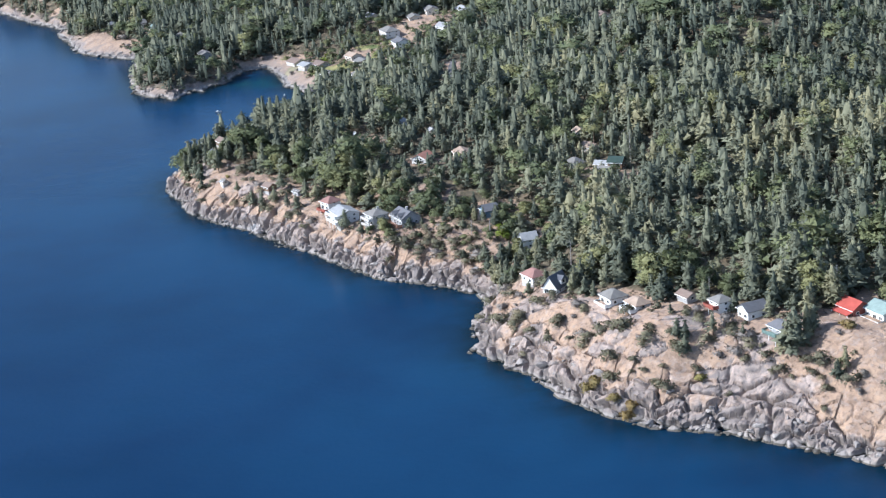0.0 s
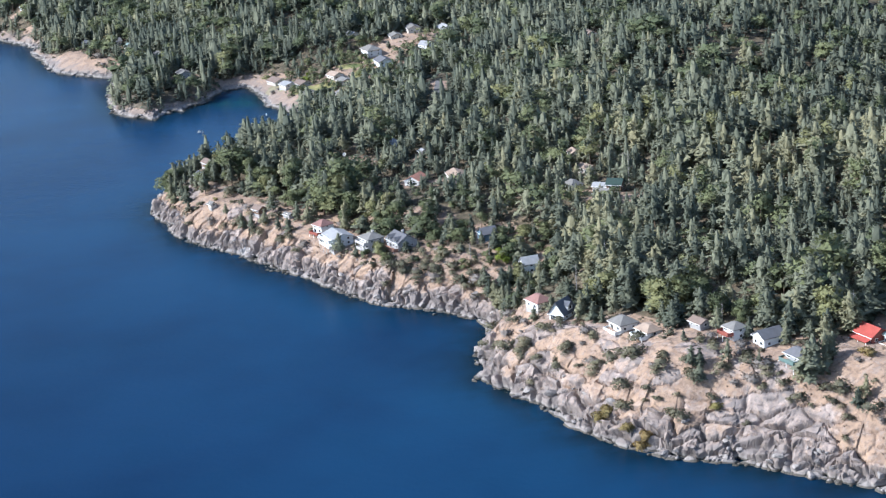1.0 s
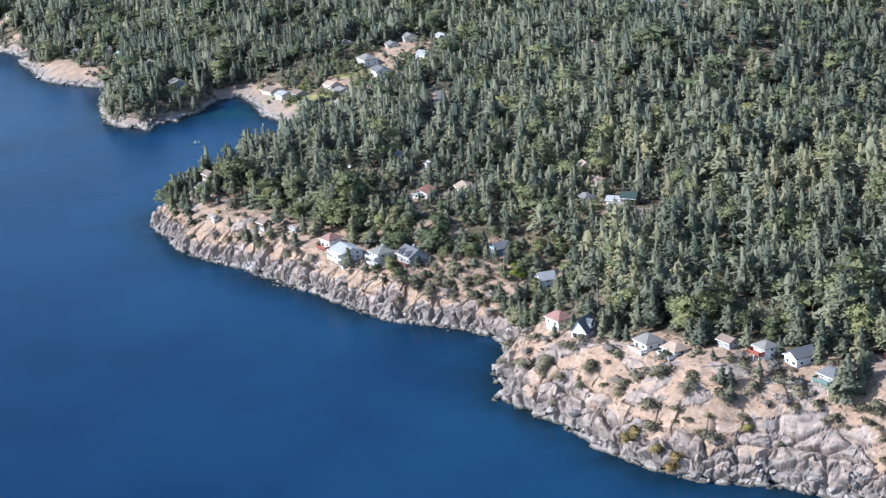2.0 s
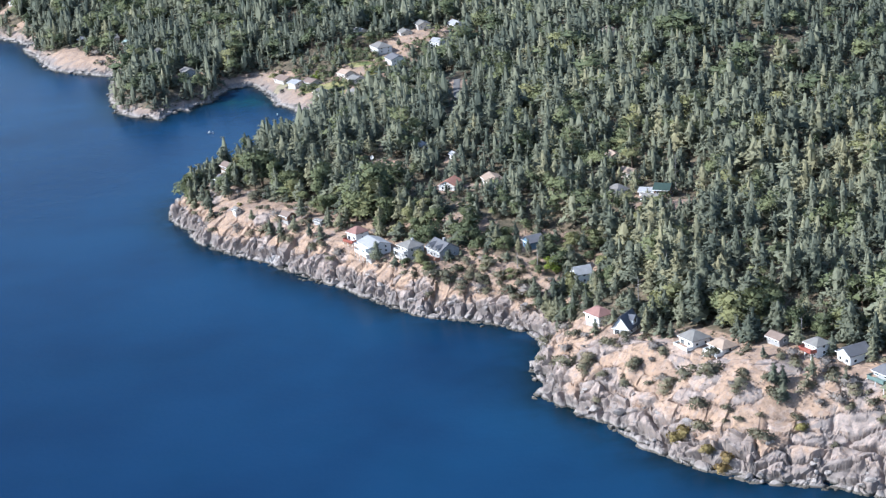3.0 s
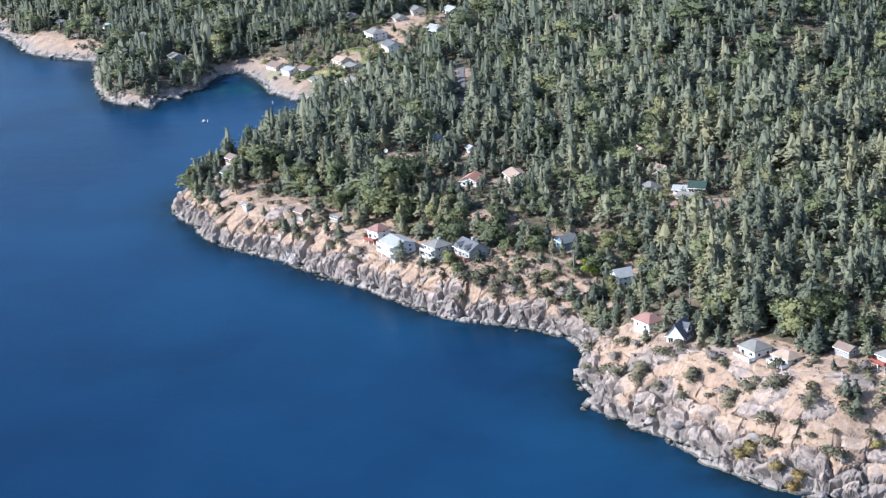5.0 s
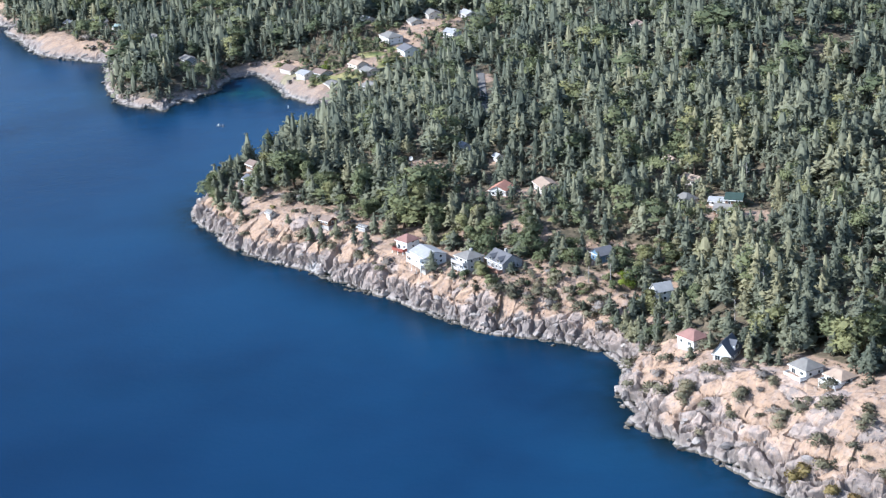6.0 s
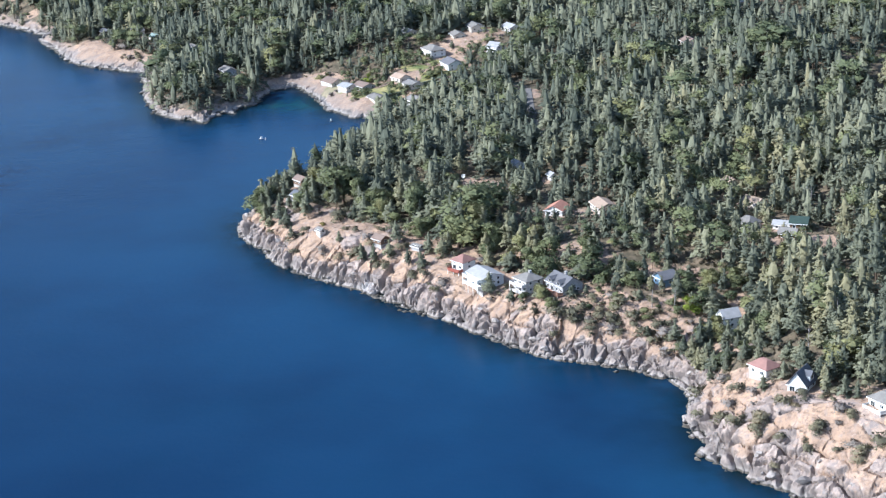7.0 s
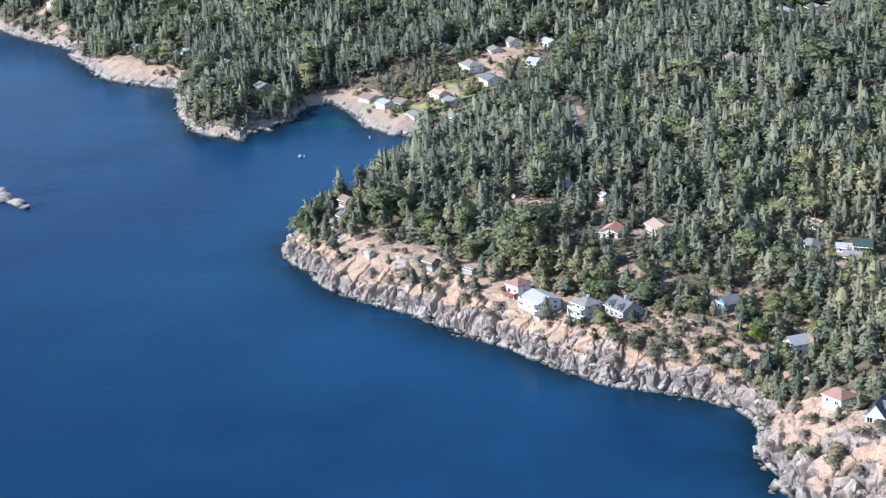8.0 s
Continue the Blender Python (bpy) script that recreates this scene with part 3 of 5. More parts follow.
def build_ground():
    xs, ys = np.arange(-440, 400, 8.0), np.arange(444, 1788, 8.0)
    cx, cy = [a.ravel() for a in np.meshgrid(xs + 4, ys + 4)]
    d = shore_distance(cx, cy)
    clear = clearing_share(cx, cy, None)
    near = (d > -8) & (d < 50) & (cy < 1000) & (cx < 165)
    rear = (~near) & (d > -9) & (((d < 45) & (cy >= 1000)) | (clear > 0) | (d < 12))
    cells = []
    for mask, n in ((near & (cy < 740), 20), (near & (cy >= 740), 16), (rear, 5), (~near & ~rear & (d > -40), 2), (d <= -40, 1)):
        for px, py in zip(cx[mask] - 4, cy[mask] - 4):
            cells.append((px, py, 8.0, n))
    for px in np.arange(-2440, 2400, 80.0):
        for py in np.arange(-596, 3388, 80.0):
            if not (-440 <= px < 400 and 444 <= py < 1788):
                cells.append((px, py, 80.0, 2))
    vx, vy, faces, base = [], [], [], 0
    for px, py, size, n in cells:
        g = np.linspace(0, size, n + 1)
        gx, gy = np.meshgrid(px + g, py + g)
        vx.append(gx.ravel())
        vy.append(gy.ravel())
        i = np.arange(n)[None, :] + (n + 1) * np.arange(n)[:, None]
        i = i.ravel() + base
        faces.append(np.stack([i, i + 1, i + n + 2, i + n + 1], 1))
        base += (n + 1) ** 2
    x, y, f = np.concatenate(vx), np.concatenate(vy), np.concatenate(faces)
    z, bare, dist, out, block = relief(x, y)
    # broken rock stands out square to the slope, not straight up
    gx, gy = (land_slope(x + 1.5, y) - land_slope(x - 1.5, y)) / 3, (land_slope(x, y + 1.5) - land_slope(x, y - 1.5)) / 3
    size = np.sqrt(gx * gx + gy * gy + 1)
    x, y, z = x - out * gx / size, y - out * gy / size, z + out / size
    wood = np.clip((dist - wood_edge(x, y) - 1) / 5, 0, 1) * (1 - np.clip(clearing_share(x, y, None) * 2, 0, 1))
    wood = wood * np.where((y > 728) & (y < 865) & (x < 48) & (dist < 62), 0.5 + 0.5 * smooth_noise(x, y, 9, 93), 1.0)
    lawn = clearing_share(x, y, 1)
    strand = ~((x > -213) & (x < -138) & (y < 1345))
    beach = strand * np.clip((y - 1180) / 20, 0, 1) * np.clip(1 - np.abs(dist - 2) / 6, 0, 1) * (0.75 + 0.5 * smooth_noise(x, y, 40, 91))
    guano = np.clip(1.6 - np.hypot(x - -94.4, y - 866.9) / 4.0, 0, 1) * np.clip((8 - z) / 4, 0, 1)
    ob = mesh_object("ground", np.stack([x, y, z], 1), f, [GROUND], smooth=False,
                     attrs={"rock": np.clip(bare, 0, 1), "block": block, "wood": wood, "lawn": lawn, "beach": beach, "guano": guano})
    return tagged(ob, "rocky coast with dry golden grass and forest floor", "ground", kind="structure")


build_ground()


def build_sea():
    """A flat sheet of water; finer near the land, where it tells how near the shore is."""
    xs, ys = np.arange(-480, 401, 8.0), np.arange(440, 1801, 8.0)
    gx, gy = np.meshgrid(np.concatenate([[-4000], xs, [4000]]), np.concatenate([[-1200], ys, [4000]]))
    n, m = gx.shape[1], gx.shape[0]
    x, y = gx.ravel(), gy.ravel()
    i = (np.arange(n - 1)[None, :] + n * np.arange(m - 1)[:, None]).ravel()
    d = shore_distance(x, y)

    def spot(rows):
        return np.max([np.exp(-((x - cx) ** 2 + (y - cy) ** 2) / r**2) for cx, cy, r in rows], axis=0)

    return mesh_object("water", np.stack([x, y, 0 * x], 1), np.stack([i, i + 1, i + n + 1, i + n], 1), [SEA], attrs={"shallow": np.exp(np.minimum(d, 0) / 10), "inshore": np.exp(np.minimum(d, 0) / 110),
                              "reef": spot([(-263, 1190, 11), (-281, 1122, 13), (-280, 1092, 10)]), "sandbar": spot([(-119, 1236, 14), (-112, 1228, 11)])})


sea = build_sea()
tagged(sea, "calm deep blue sea with fine ripples", "sea", kind="structure")

# ---- plants ----
def kites(rng, roots, tips, widths, fold, up):
    """Leafy sprays: each one four corners folded along its middle, as two leaf faces, with a third below."""
    n = len(roots)
    axis = tips - roots
    side = np.cross(axis, up)
    side /= np.linalg.norm(side, axis=1, keepdims=True) + 1e-9
    lift = np.cross(side, axis)
    lift /= np.linalg.norm(lift, axis=1, keepdims=True) + 1e-9
    mid = roots + axis * rng.uniform(0.45, 0.62, (n, 1))
    left = mid + side * widths[:, None] - lift * fold[:, None]
    right = mid - side * widths[:, None] - lift * fold[:, None]
    v = np.stack([roots, left, tips, right], 1).reshape(-1, 3)
    i = 4 * np.arange(n)[:, None]
    f = np.concatenate([i + [0, 1, 2], i + [0, 2, 3]], 1).reshape(-1, 3)
    return v, f


def spikes(rng, roots, tips, widths, up):
    """Needle sprays: one pointed leaf face each, broad near the stem."""
    n = len(roots)
    axis = tips - roots
    side = np.cross(axis, up)
    side /= np.linalg.norm(side, axis=1, keepdims=True) + 1e-9
    mid = roots + axis * rng.uniform(0.15, 0.5, (n, 1))
    a, c = mid + side * widths[:, None], mid - side * widths[:, None]
    # the upper face of each spray looks away from the stem
    away = (roots + tips) * [0.5, 0.5, 0]
    away = away / (np.linalg.norm(away, axis=1, keepdims=True) + 1e-6) + [0, 0, 0.5]
    turned = ((np.cross(tips - a, c - a) * away).sum(1) < 0)[:, None]
    v = np.stack([np.where(turned, c, a), tips, np.where(turned, a, c)], 1).reshape(-1, 3)
    return v, np.arange(3 * n).reshape(-1, 3)


def outward(v, leaves):
    """Leaves lie on the crown's outer face: their normals lean away from the stem, with some scatter from leaf to leaf."""
    rg = np.random.default_rng(3)
    mid = v.reshape(-1, 3, 3).mean(1)
    n = np.stack([mid[:, 0], mid[:, 1], 0 * mid[:, 0]], 1)
    n /= np.linalg.norm(n, axis=1, keepdims=True) + 1e-6
    n[:, 2] = 0.60 + 0.6 * np.clip(mid[:, 2], 0, 1) ** 2
    n += rg.normal(0, 0.36, n.shape)
    n /= np.linalg.norm(n, axis=1, keepdims=True)
    return np.repeat(n, 3, axis=0)


def stem(top, r, sides=5, lean=0.0, base=-0.04):
    a = np.linspace(0, 2 * np.pi, sides, endpoint=False)
    v = np.concatenate([np.stack([r * np.cos(a), r * np.sin(a), np.full(sides, base)], 1),
                        np.stack([lean + 0.2 * r * np.cos(a), 0.2 * r * np.sin(a), np.full(sides, top)], 1)])
    i, j = np.arange(sides), (np.arange(sides) + 1) % sides
    f = np.concatenate([np.stack([i, j, j + sides], 1), np.stack([i, j + sides, i + sides], 1)])
    return v, f


def fir(seed, sprays, girth, low=0.14, ragged=0.5, core=(6, 4), leaf=(0.11, 0.22)):
    """A fir one metre tall: whorls of drooping branches, each a fan of sprays, round a dense inner crown."""
    rng = np.random.default_rng(seed)
    n = max(12, sprays // 7)
    u = np.sort(rng.beta(1.0, 1.3, n))
    z = low + (0.975 - low) * u
    wave = rng.uniform(14, 24), rng.uniform(0, 6), rng.uniform(0.3, 1), rng.uniform(0, 6), rng.uniform(0.44, 0.72)

    def spread(h, a):
        full = girth * 1.26 * (1.015 - h) ** wave[4] * (1 + 0.25 * np.cos(a - wave[3]))
        return full * (1 + ragged * wave[2] * np.sin(h * wave[0] + wave[1])) * np.clip((h - low) / 0.12 + 0.45, 0, 1)

    az = np.arange(n) * 2.39996 + rng.normal(0, 0.3, n)
    reach = spread(z, az) * np.clip(rng.normal(1.0, 0.2, n), 0.5, 1.4) + 0.014
    droop = np.where(z > 0.86, 0.5, -rng.uniform(0.0, 0.6, n)) * reach
    b = np.repeat(np.arange(n), 7)
    m = len(b)
    start = rng.uniform(0.30, 0.78, m)
    end = np.minimum(start + rng.uniform(0.25, 0.5, m), 1.08)
    way = az[b] + rng.normal(0, 0.26, m)
    lift = rng.normal(0, 0.10, m) * reach[b]
    roots = np.stack([np.cos(az[b]) * reach[b] * start, np.sin(az[b]) * reach[b] * start, z[b] + droop[b] * start + lift * 0.4], 1)
    tips = np.stack([np.cos(way) * reach[b] * end, np.sin(way) * reach[b] * end, z[b] + droop[b] * end + lift], 1)
    up = rng.normal(0, 0.45, (m, 3)) + [0, 0, 1.0]
    v, f = spikes(rng, roots, tips, reach[b] * rng.uniform(*leaf, m) + 0.004, up)
    sides, rings = core
    hs = np.append(low + (0.9 - low) * (np.linspace(0, 1, rings) ** 0.9), 0.97)
    a = np.linspace(0, 2 * np.pi, sides, endpoint=False)
    ring = [np.stack([r * np.cos(a), r * np.sin(a), h + rng.normal(0, 0.012, sides)], 1) for h in hs
            for r in [(0.44 * spread(h, a) + 0.004) * rng.uniform(0.7, 1.25, sides)]]
    tri = []
    for lo, hi in zip(ring[:-1], ring[1:]):
        for i in range(sides):
            j = (i + 1) % sides
            tri += [lo[i], lo[j], hi[j], lo[i], hi[j], hi[i]]
    v = np.concatenate([v, np.array(tri)])
    return v, np.arange(len(v)).reshape(-1, 3)


EIGHT = [(a, b, c) for a in (1, -1) for b in (1, -1) for c in (1, -1)]


def crown(seed, sprays, girth, low=0.25, lumps=7):
    """A round-headed crown one metre tall: several leafy heads, each a shell of sprays round a dense inside."""
    rng = np.random.default_rng(seed)
    c = np.stack([rng.normal(0, girth * 0.4, lumps), rng.normal(0, girth * 0.4, lumps), rng.uniform(low + 0.12, 0.86, lumps)], 1)
    r = girth * rng.uniform(0.45, 0.72, lumps)
    pick = rng.integers(0, lumps, sprays)
    way = rng.normal(0, 1, (sprays, 3))
    way[:, 2] += 0.35
    way /= np.linalg.norm(way, axis=1, keepdims=True)
    squash = np.array([1, 1, 0.75])
    roots = c[pick] + way * (r[pick] * 0.55)[:, None] * squash
    tips = c[pick] + way * (r[pick] * rng.uniform(0.85, 1.12, sprays))[:, None] * squash
    tips[:, 2] = np.minimum(tips[:, 2], 1.0)
    v, _ = spikes(rng, roots, tips + rng.normal(0, girth * 0.06, (sprays, 3)), r[pick] * rng.uniform(0.10, 0.19, sprays), rng.normal(0, 1, (sprays, 3)))
    tri = []
    for k in range(lumps):
        e = r[k] * 0.56 * squash * rng.uniform(0.8, 1.15, 3)
        for p, q, w in EIGHT:
            t = [c[k] + e * (p, 0, 0), c[k] + e * (0, q, 0), c[k] + e * (0, 0, w)]
            tri += t if p * q * w > 0 else t[::-1]
    v = np.concatenate([v, np.array(tri)])
    return v, np.arange(len(v)).reshape(-1, 3)


def joined(parts):
    vs, fs, ms, ns, base = [], [], [], [], 0
    for (v, f), m in parts:
        ns.append(outward(v, len(f)) if m == 0 else np.stack([v[:, 0], v[:, 1], 0 * v[:, 0]], 1) / (np.hypot(v[:, 0], v[:, 1])[:, None] + 1e-6))
        vs.append(v)
        fs.append(f + base)
        ms.append(np.full(len(f), m))
        base += len(v)
    return np.concatenate(vs), np.concatenate(fs), np.concatenate(ms), np.concatenate(ns)


def sown(spacing, seed):
    """Scattered places, one to a cell, over the stretch of land in view."""
    rng = np.random.default_rng(seed)
    gx, gy = np.meshgrid(np.arange(-420, 340, spacing), np.arange(520, 1780, spacing))
    x = gx.ravel() + rng.uniform(-0.48, 0.48, gx.size) * spacing
    y = gy.ravel() + rng.uniform(-0.48, 0.48, gx.size) * spacing
    keep = (x < 156 + (y - 540) * 0.279) & (y < 1475 - 0.93 * x) & (y < 1800)
    return x[keep], y[keep]


def sight_caps(x, y, tall):
    """Caps trees before houses and clearings so the camera sees them; clears the road."""
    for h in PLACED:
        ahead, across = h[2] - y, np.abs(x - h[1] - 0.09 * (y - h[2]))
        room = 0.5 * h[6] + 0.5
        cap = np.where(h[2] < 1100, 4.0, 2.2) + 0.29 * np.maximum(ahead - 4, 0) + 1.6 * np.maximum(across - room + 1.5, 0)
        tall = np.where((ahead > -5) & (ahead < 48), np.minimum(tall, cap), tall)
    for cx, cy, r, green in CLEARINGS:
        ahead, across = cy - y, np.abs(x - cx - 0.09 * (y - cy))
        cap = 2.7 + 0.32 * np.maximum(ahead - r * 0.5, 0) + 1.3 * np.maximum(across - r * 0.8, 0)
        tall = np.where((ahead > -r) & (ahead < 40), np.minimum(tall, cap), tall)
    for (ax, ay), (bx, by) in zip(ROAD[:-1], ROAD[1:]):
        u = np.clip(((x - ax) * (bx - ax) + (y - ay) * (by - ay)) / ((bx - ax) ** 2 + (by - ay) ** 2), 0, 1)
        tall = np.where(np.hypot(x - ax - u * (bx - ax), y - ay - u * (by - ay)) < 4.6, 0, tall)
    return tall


ROAD = [(16, 1136), (13, 1105), (10.5, 1082), (8, 1050), (4, 1010), (0, 985)]
tx, ty = sown(6.4, 11)
tz, tbare, tdist, tout, _ = relief(tx, ty)
rng = np.random.default_rng(5)
edge = wood_edge(tx, ty)
inside = np.clip((tdist - edge) / 6 + 0.5, 0, 1)
gap = np.clip((smooth_noise(tx, ty, 15, 115, 2) - 0.17) * 4, 0, 0.9)
thin = (1 - gap) * np.clip(1 - 0.45 * np.clip(smooth_noise(tx, ty, 45, 101) - 0.15, 0, 1) * 2, 0.35, 1)
gap = np.where(ty < 1000, 0.0, gap)
thin = np.where(ty < 1000, 1.0, thin)
keep = rng.uniform(0, 1, len(tx)) < inside * thin * 0.88
scrubby = (ty > 728) & (ty < 865) & (tdist < 62) & (tx < 48)
keep &= ~scrubby | (rng.uniform(0, 1, len(tx)) < 0.9)
keep |= (ty > 735) & (ty < 810) & (tdist > 9) & (tdist < 40) & (rng.uniform(0, 1, len(tx)) < 0.5)
keep |= (ty > 1185) & (tdist > 14) & (tx < 40) & (rng.uniform(0, 1, len(tx)) < 0.22)
keep &= clearing_share(tx, ty, None) < 0.45
stand = smooth_noise(tx, ty, 60, 103)
young = np.where(ty < 1000, np.clip((smooth_noise(tx, ty, 13, 115, 2) - 0.12) * 4, 0, 0.5), 0)
tall = rng.normal(15.4, 3.4, len(tx)) + np.where(ty > 1000, 6.0, 3.6) * stand + 3.6 * smooth_noise(tx, ty, 24, 117, 2) + np.where(ty > 1180, 2.0, 0)
tall = np.clip(tall, 8, 26) * np.where((tdist < edge + 8) & ((ty < 990) | (ty > 1190)), 0.72, 1.0) * np.where(rng.uniform(0, 1, len(tx)) < 0.18, 0.62, 1.0)
tall = np.where((ty > 1085) & (ty < 1185) & (tx < 5), tall * 1.05, tall)
tall = np.where(scrubby, tall * np.where(ty < 815, 0.62, 0.76), tall)
tall = np.where(ty > 1000, tall * 0.9, tall)
tall = tall * (1 - young) * np.where((tx < -105) & (ty > 930) & (ty < 1080), 0.85, 1.0)
tall = np.where((tx > -105) & (tx < 30) & (ty > 1185) & (ty < 1300) & (tdist < 75), tall * 0.5, tall)
tall = sight_caps(tx, ty, tall)
under = keep & (tall <= 2.6) & (tall > 0.6) & (ty < 1000)
UNDERGROWTH = list(zip(tx[under], ty[under], 0.9 * tall[under] + 0.6))[:130]
keep &= tall > 2.6
tx, ty, tz, tall, tdist, edge, stand = (a[keep] for a in (tx, ty, tz, tall, tdist, edge, stand))
leafy_odds = 0.09 + np.where((tdist < edge + 14) & (ty < 1000), 0.20, 0) + np.where((ty > 728) & (ty < 865) & (tdist < 62) & (tx < 48), 0.35, 0) + 0.5 * np.clip(smooth_noise(tx, ty, 38, 105) - 0.18, 0, 1) * 2 * np.where(ty > 1230, 1.4, 0.7)
leafy = rng.uniform(0, 1, len(tx)) < leafy_odds
# farther trees get a darker tint, painted in place of the shade among them
hue = np.clip(rng.normal(0.58, 0.26, len(tx)) + 0.3 * stand + 0.3 * smooth_noise(tx, ty, 25, 119, 2) - 0.36 * np.clip((ty - 820) / 260, 0, 1), 0.01, 0.99)
turn = rng.uniform(0, 2 * np.pi, len(tx))
wide = rng.uniform(0.85, 1.38, len(tx)) * np.where(tall < 8, 1.25, 1.0) * np.where(ty > 1000, 1.08, 1.0)

# the trees that stand along the cliff top and round the houses are things of their own
front = (tx < 150) & (ty < 1000) & (tdist < edge + 40)
order = np.argsort(np.where(front, tdist - edge, 1e6), kind="stable")[:300]
single = np.zeros(len(tx), bool)
single[order] = True

STEM = bpy.data.meshes.new("trunk")
sv, sf = stem(0.96, 0.017)
STEM.from_pydata(sv.tolist(), [], sf.tolist())
STEM.materials.append(BARK)
STEM_LOW = bpy.data.meshes.new("trunk")
lv = [stem(0.62, 0.024, 6)]
for k in range(4):
    a = k * 1.7 + 0.4
    v, f = stem(0.42, 0.011, 4, 0, 0)
    tilt = np.array(Matrix.Rotation(0.75, 3, Vector((-math.sin(a), math.cos(a), 0))))
    lv.append((v @ tilt.T + [0, 0, 0.25 + 0.07 * k], f))
lv2, lf2, _, _ = joined([(p, 1) for p in lv])
STEM_LOW.from_pydata(lv2.tolist(), [], lf2.tolist())
STEM_LOW.materials.append(BARK)


def plain_mesh(name, v, f, mat, normals=None):
    me = bpy.data.meshes.new(name)
    me.from_pydata(v.tolist(), [], f.tolist())
    me.materials.append(mat)
    if normals is not None:
        me.polygons.foreach_set("use_smooth", np.full(len(f), True))
        me.attributes.new("custom_normal", "FLOAT_VECTOR", "POINT").data.foreach_set("vector", np.asarray(normals, np.float32).ravel())
    return me


def leaf_mesh(v, f, mat, name="crown"):
    return plain_mesh(name, v, f, mat, outward(v, len(f)))


FIRS = [leaf_mesh(*fir(200 + i, 770, (0.20, 0.23, 0.26, 0.22, 0.28)[i], (0.12, 0.2, 0.16, 0.3, 0.12)[i], 0.5, (8, 6)), NEEDLES) for i in range(5)]
HEADS = [leaf_mesh(*crown(220 + i, 1000, 0.30 + 0.04 * i, 0.15, 13), LEAVES) for i in range(3)]
BUSHES = [leaf_mesh(*crown(240 + i, 300, 0.75, 0.0, 6), SCRUB, "shrub") for i in range(4)]
GARDEN_HEADS = [leaf_mesh(*crown(230 + i, 300, 0.36 + 0.05 * i, 0.08, 8), LEAVES) for i in range(3)]
AMBER_BUSH = leaf_mesh(*crown(250, 480, 0.75, 0.0, 6), AMBER, "shrub")
GREY_BUSHES = [leaf_mesh(*crown(252 + i, 260, 0.75, 0.0, 5), TWIGS, "shrub") for i in range(2)]
BRIGHT_HEAD = leaf_mesh(*crown(256, 900, 0.40, 0.1, 9), LIME)


def tree(kind, x, y, z, tall, wide, turn, variant, label, group="trees at the cliff's edge"):
    name = "fir_tree" if kind == "fir" else "leafy_tree"
    root = new(name)
    root.matrix_basis = Matrix.LocRotScale((x, y, z), Euler((0, 0, turn)), (tall * wide, tall * wide, tall))
    for nm, me in (("trunk", STEM if kind == "fir" else STEM_LOW), ("crown", BRIGHT_HEAD if kind == "bright" else (GARDEN_HEADS if kind == "garden" else FIRS if kind == "fir" else HEADS)[variant])):
        ob = new(nm, me)
        ob.parent = root
    return tagged(root, label, "tree", group)


# garden trees between the houses by the beach
rv = np.random.default_rng(17)
gx, gy = rv.uniform(-100, 20, 640), rv.uniform(1188, 1300, 640)
gd = relief(gx, gy)[2]
apart = np.min(np.hypot(gx[:, None] - np.array([h[1] for h in PLACED]), gy[:, None] - np.array([h[2] for h in PLACED])), axis=1)
for x, y in list(zip(gx[(gd > 9) & (apart > 7.5)], gy[(gd > 9) & (apart > 7.5)]))[:170]:
    h = rv.uniform(2.0, 6.5)
    tree("garden" if rv.uniform() < 0.85 else "fir", x, y, height(x, y) - 0.1, h, rv.uniform(1.0, 1.5), rv.uniform(0, 6), int(rv.integers(0, 3)), "small green garden tree by the beach houses", "garden trees")

for i in order:
    kind = "leafy" if leafy[i] else "fir"
    size = "tall" if tall[i] > 13 else "young" if tall[i] < 8 else "middle-sized"
    words = f"{size} dark green fir with ragged drooping branches" if kind == "fir" else f"{size} leafy tree with a rounded olive-green crown"
    tree(kind, tx[i], ty[i], tz[i] - 0.15, tall[i], wide[i], turn[i], int(i) % (5 if kind == "fir" else 3), words)


def build_wood(name, mask, kits, leaf, label):
    """The closed wood behind, as one object of many small trees."""
    idx = np.nonzero(mask)[0]
    kit = np.random.default_rng(9).integers(0, len(kits), len(idx))
    vs, fs, ms, ts, ns, base = [], [], [], [], [], 0
    for k, (v, f, m, nv) in enumerate(kits):
        own = idx[kit == k]
        if not len(own):
            continue
        c, s = np.cos(turn[own])[:, None], np.sin(turn[own])[:, None]
        h, w = tall[own][:, None], (tall[own] * wide[own])[:, None]
        p = np.stack([(v[:, 0] * c - v[:, 1] * s) * w + tx[own][:, None], (v[:, 0] * s + v[:, 1] * c) * w + ty[own][:, None],
                      v[:, 2] * h + tz[own][:, None] - 0.1], -1)
        vs.append(p.reshape(-1, 3))
        ns.append(np.stack([nv[:, 0] * c - nv[:, 1] * s, nv[:, 0] * s + nv[:, 1] * c, np.broadcast_to(nv[:, 2], (len(own), len(v)))], -1).reshape(-1, 3))
        fs.append((f[None] + (base + len(v) * np.arange(len(own)))[:, None, None]).reshape(-1, 3))
        ms.append(np.tile(m, len(own)))
        ts.append(np.repeat(hue[own], len(v)))
        base += len(v) * len(own)
    ob = mesh_object(name, np.concatenate(vs), np.concatenate(fs), [leaf, BARK], face_mat=np.concatenate(ms), attrs={"tint": np.concatenate(ts)}, smooth=True, normals=np.concatenate(ns))
    return tagged(ob, label, "wood", kind="stuff")


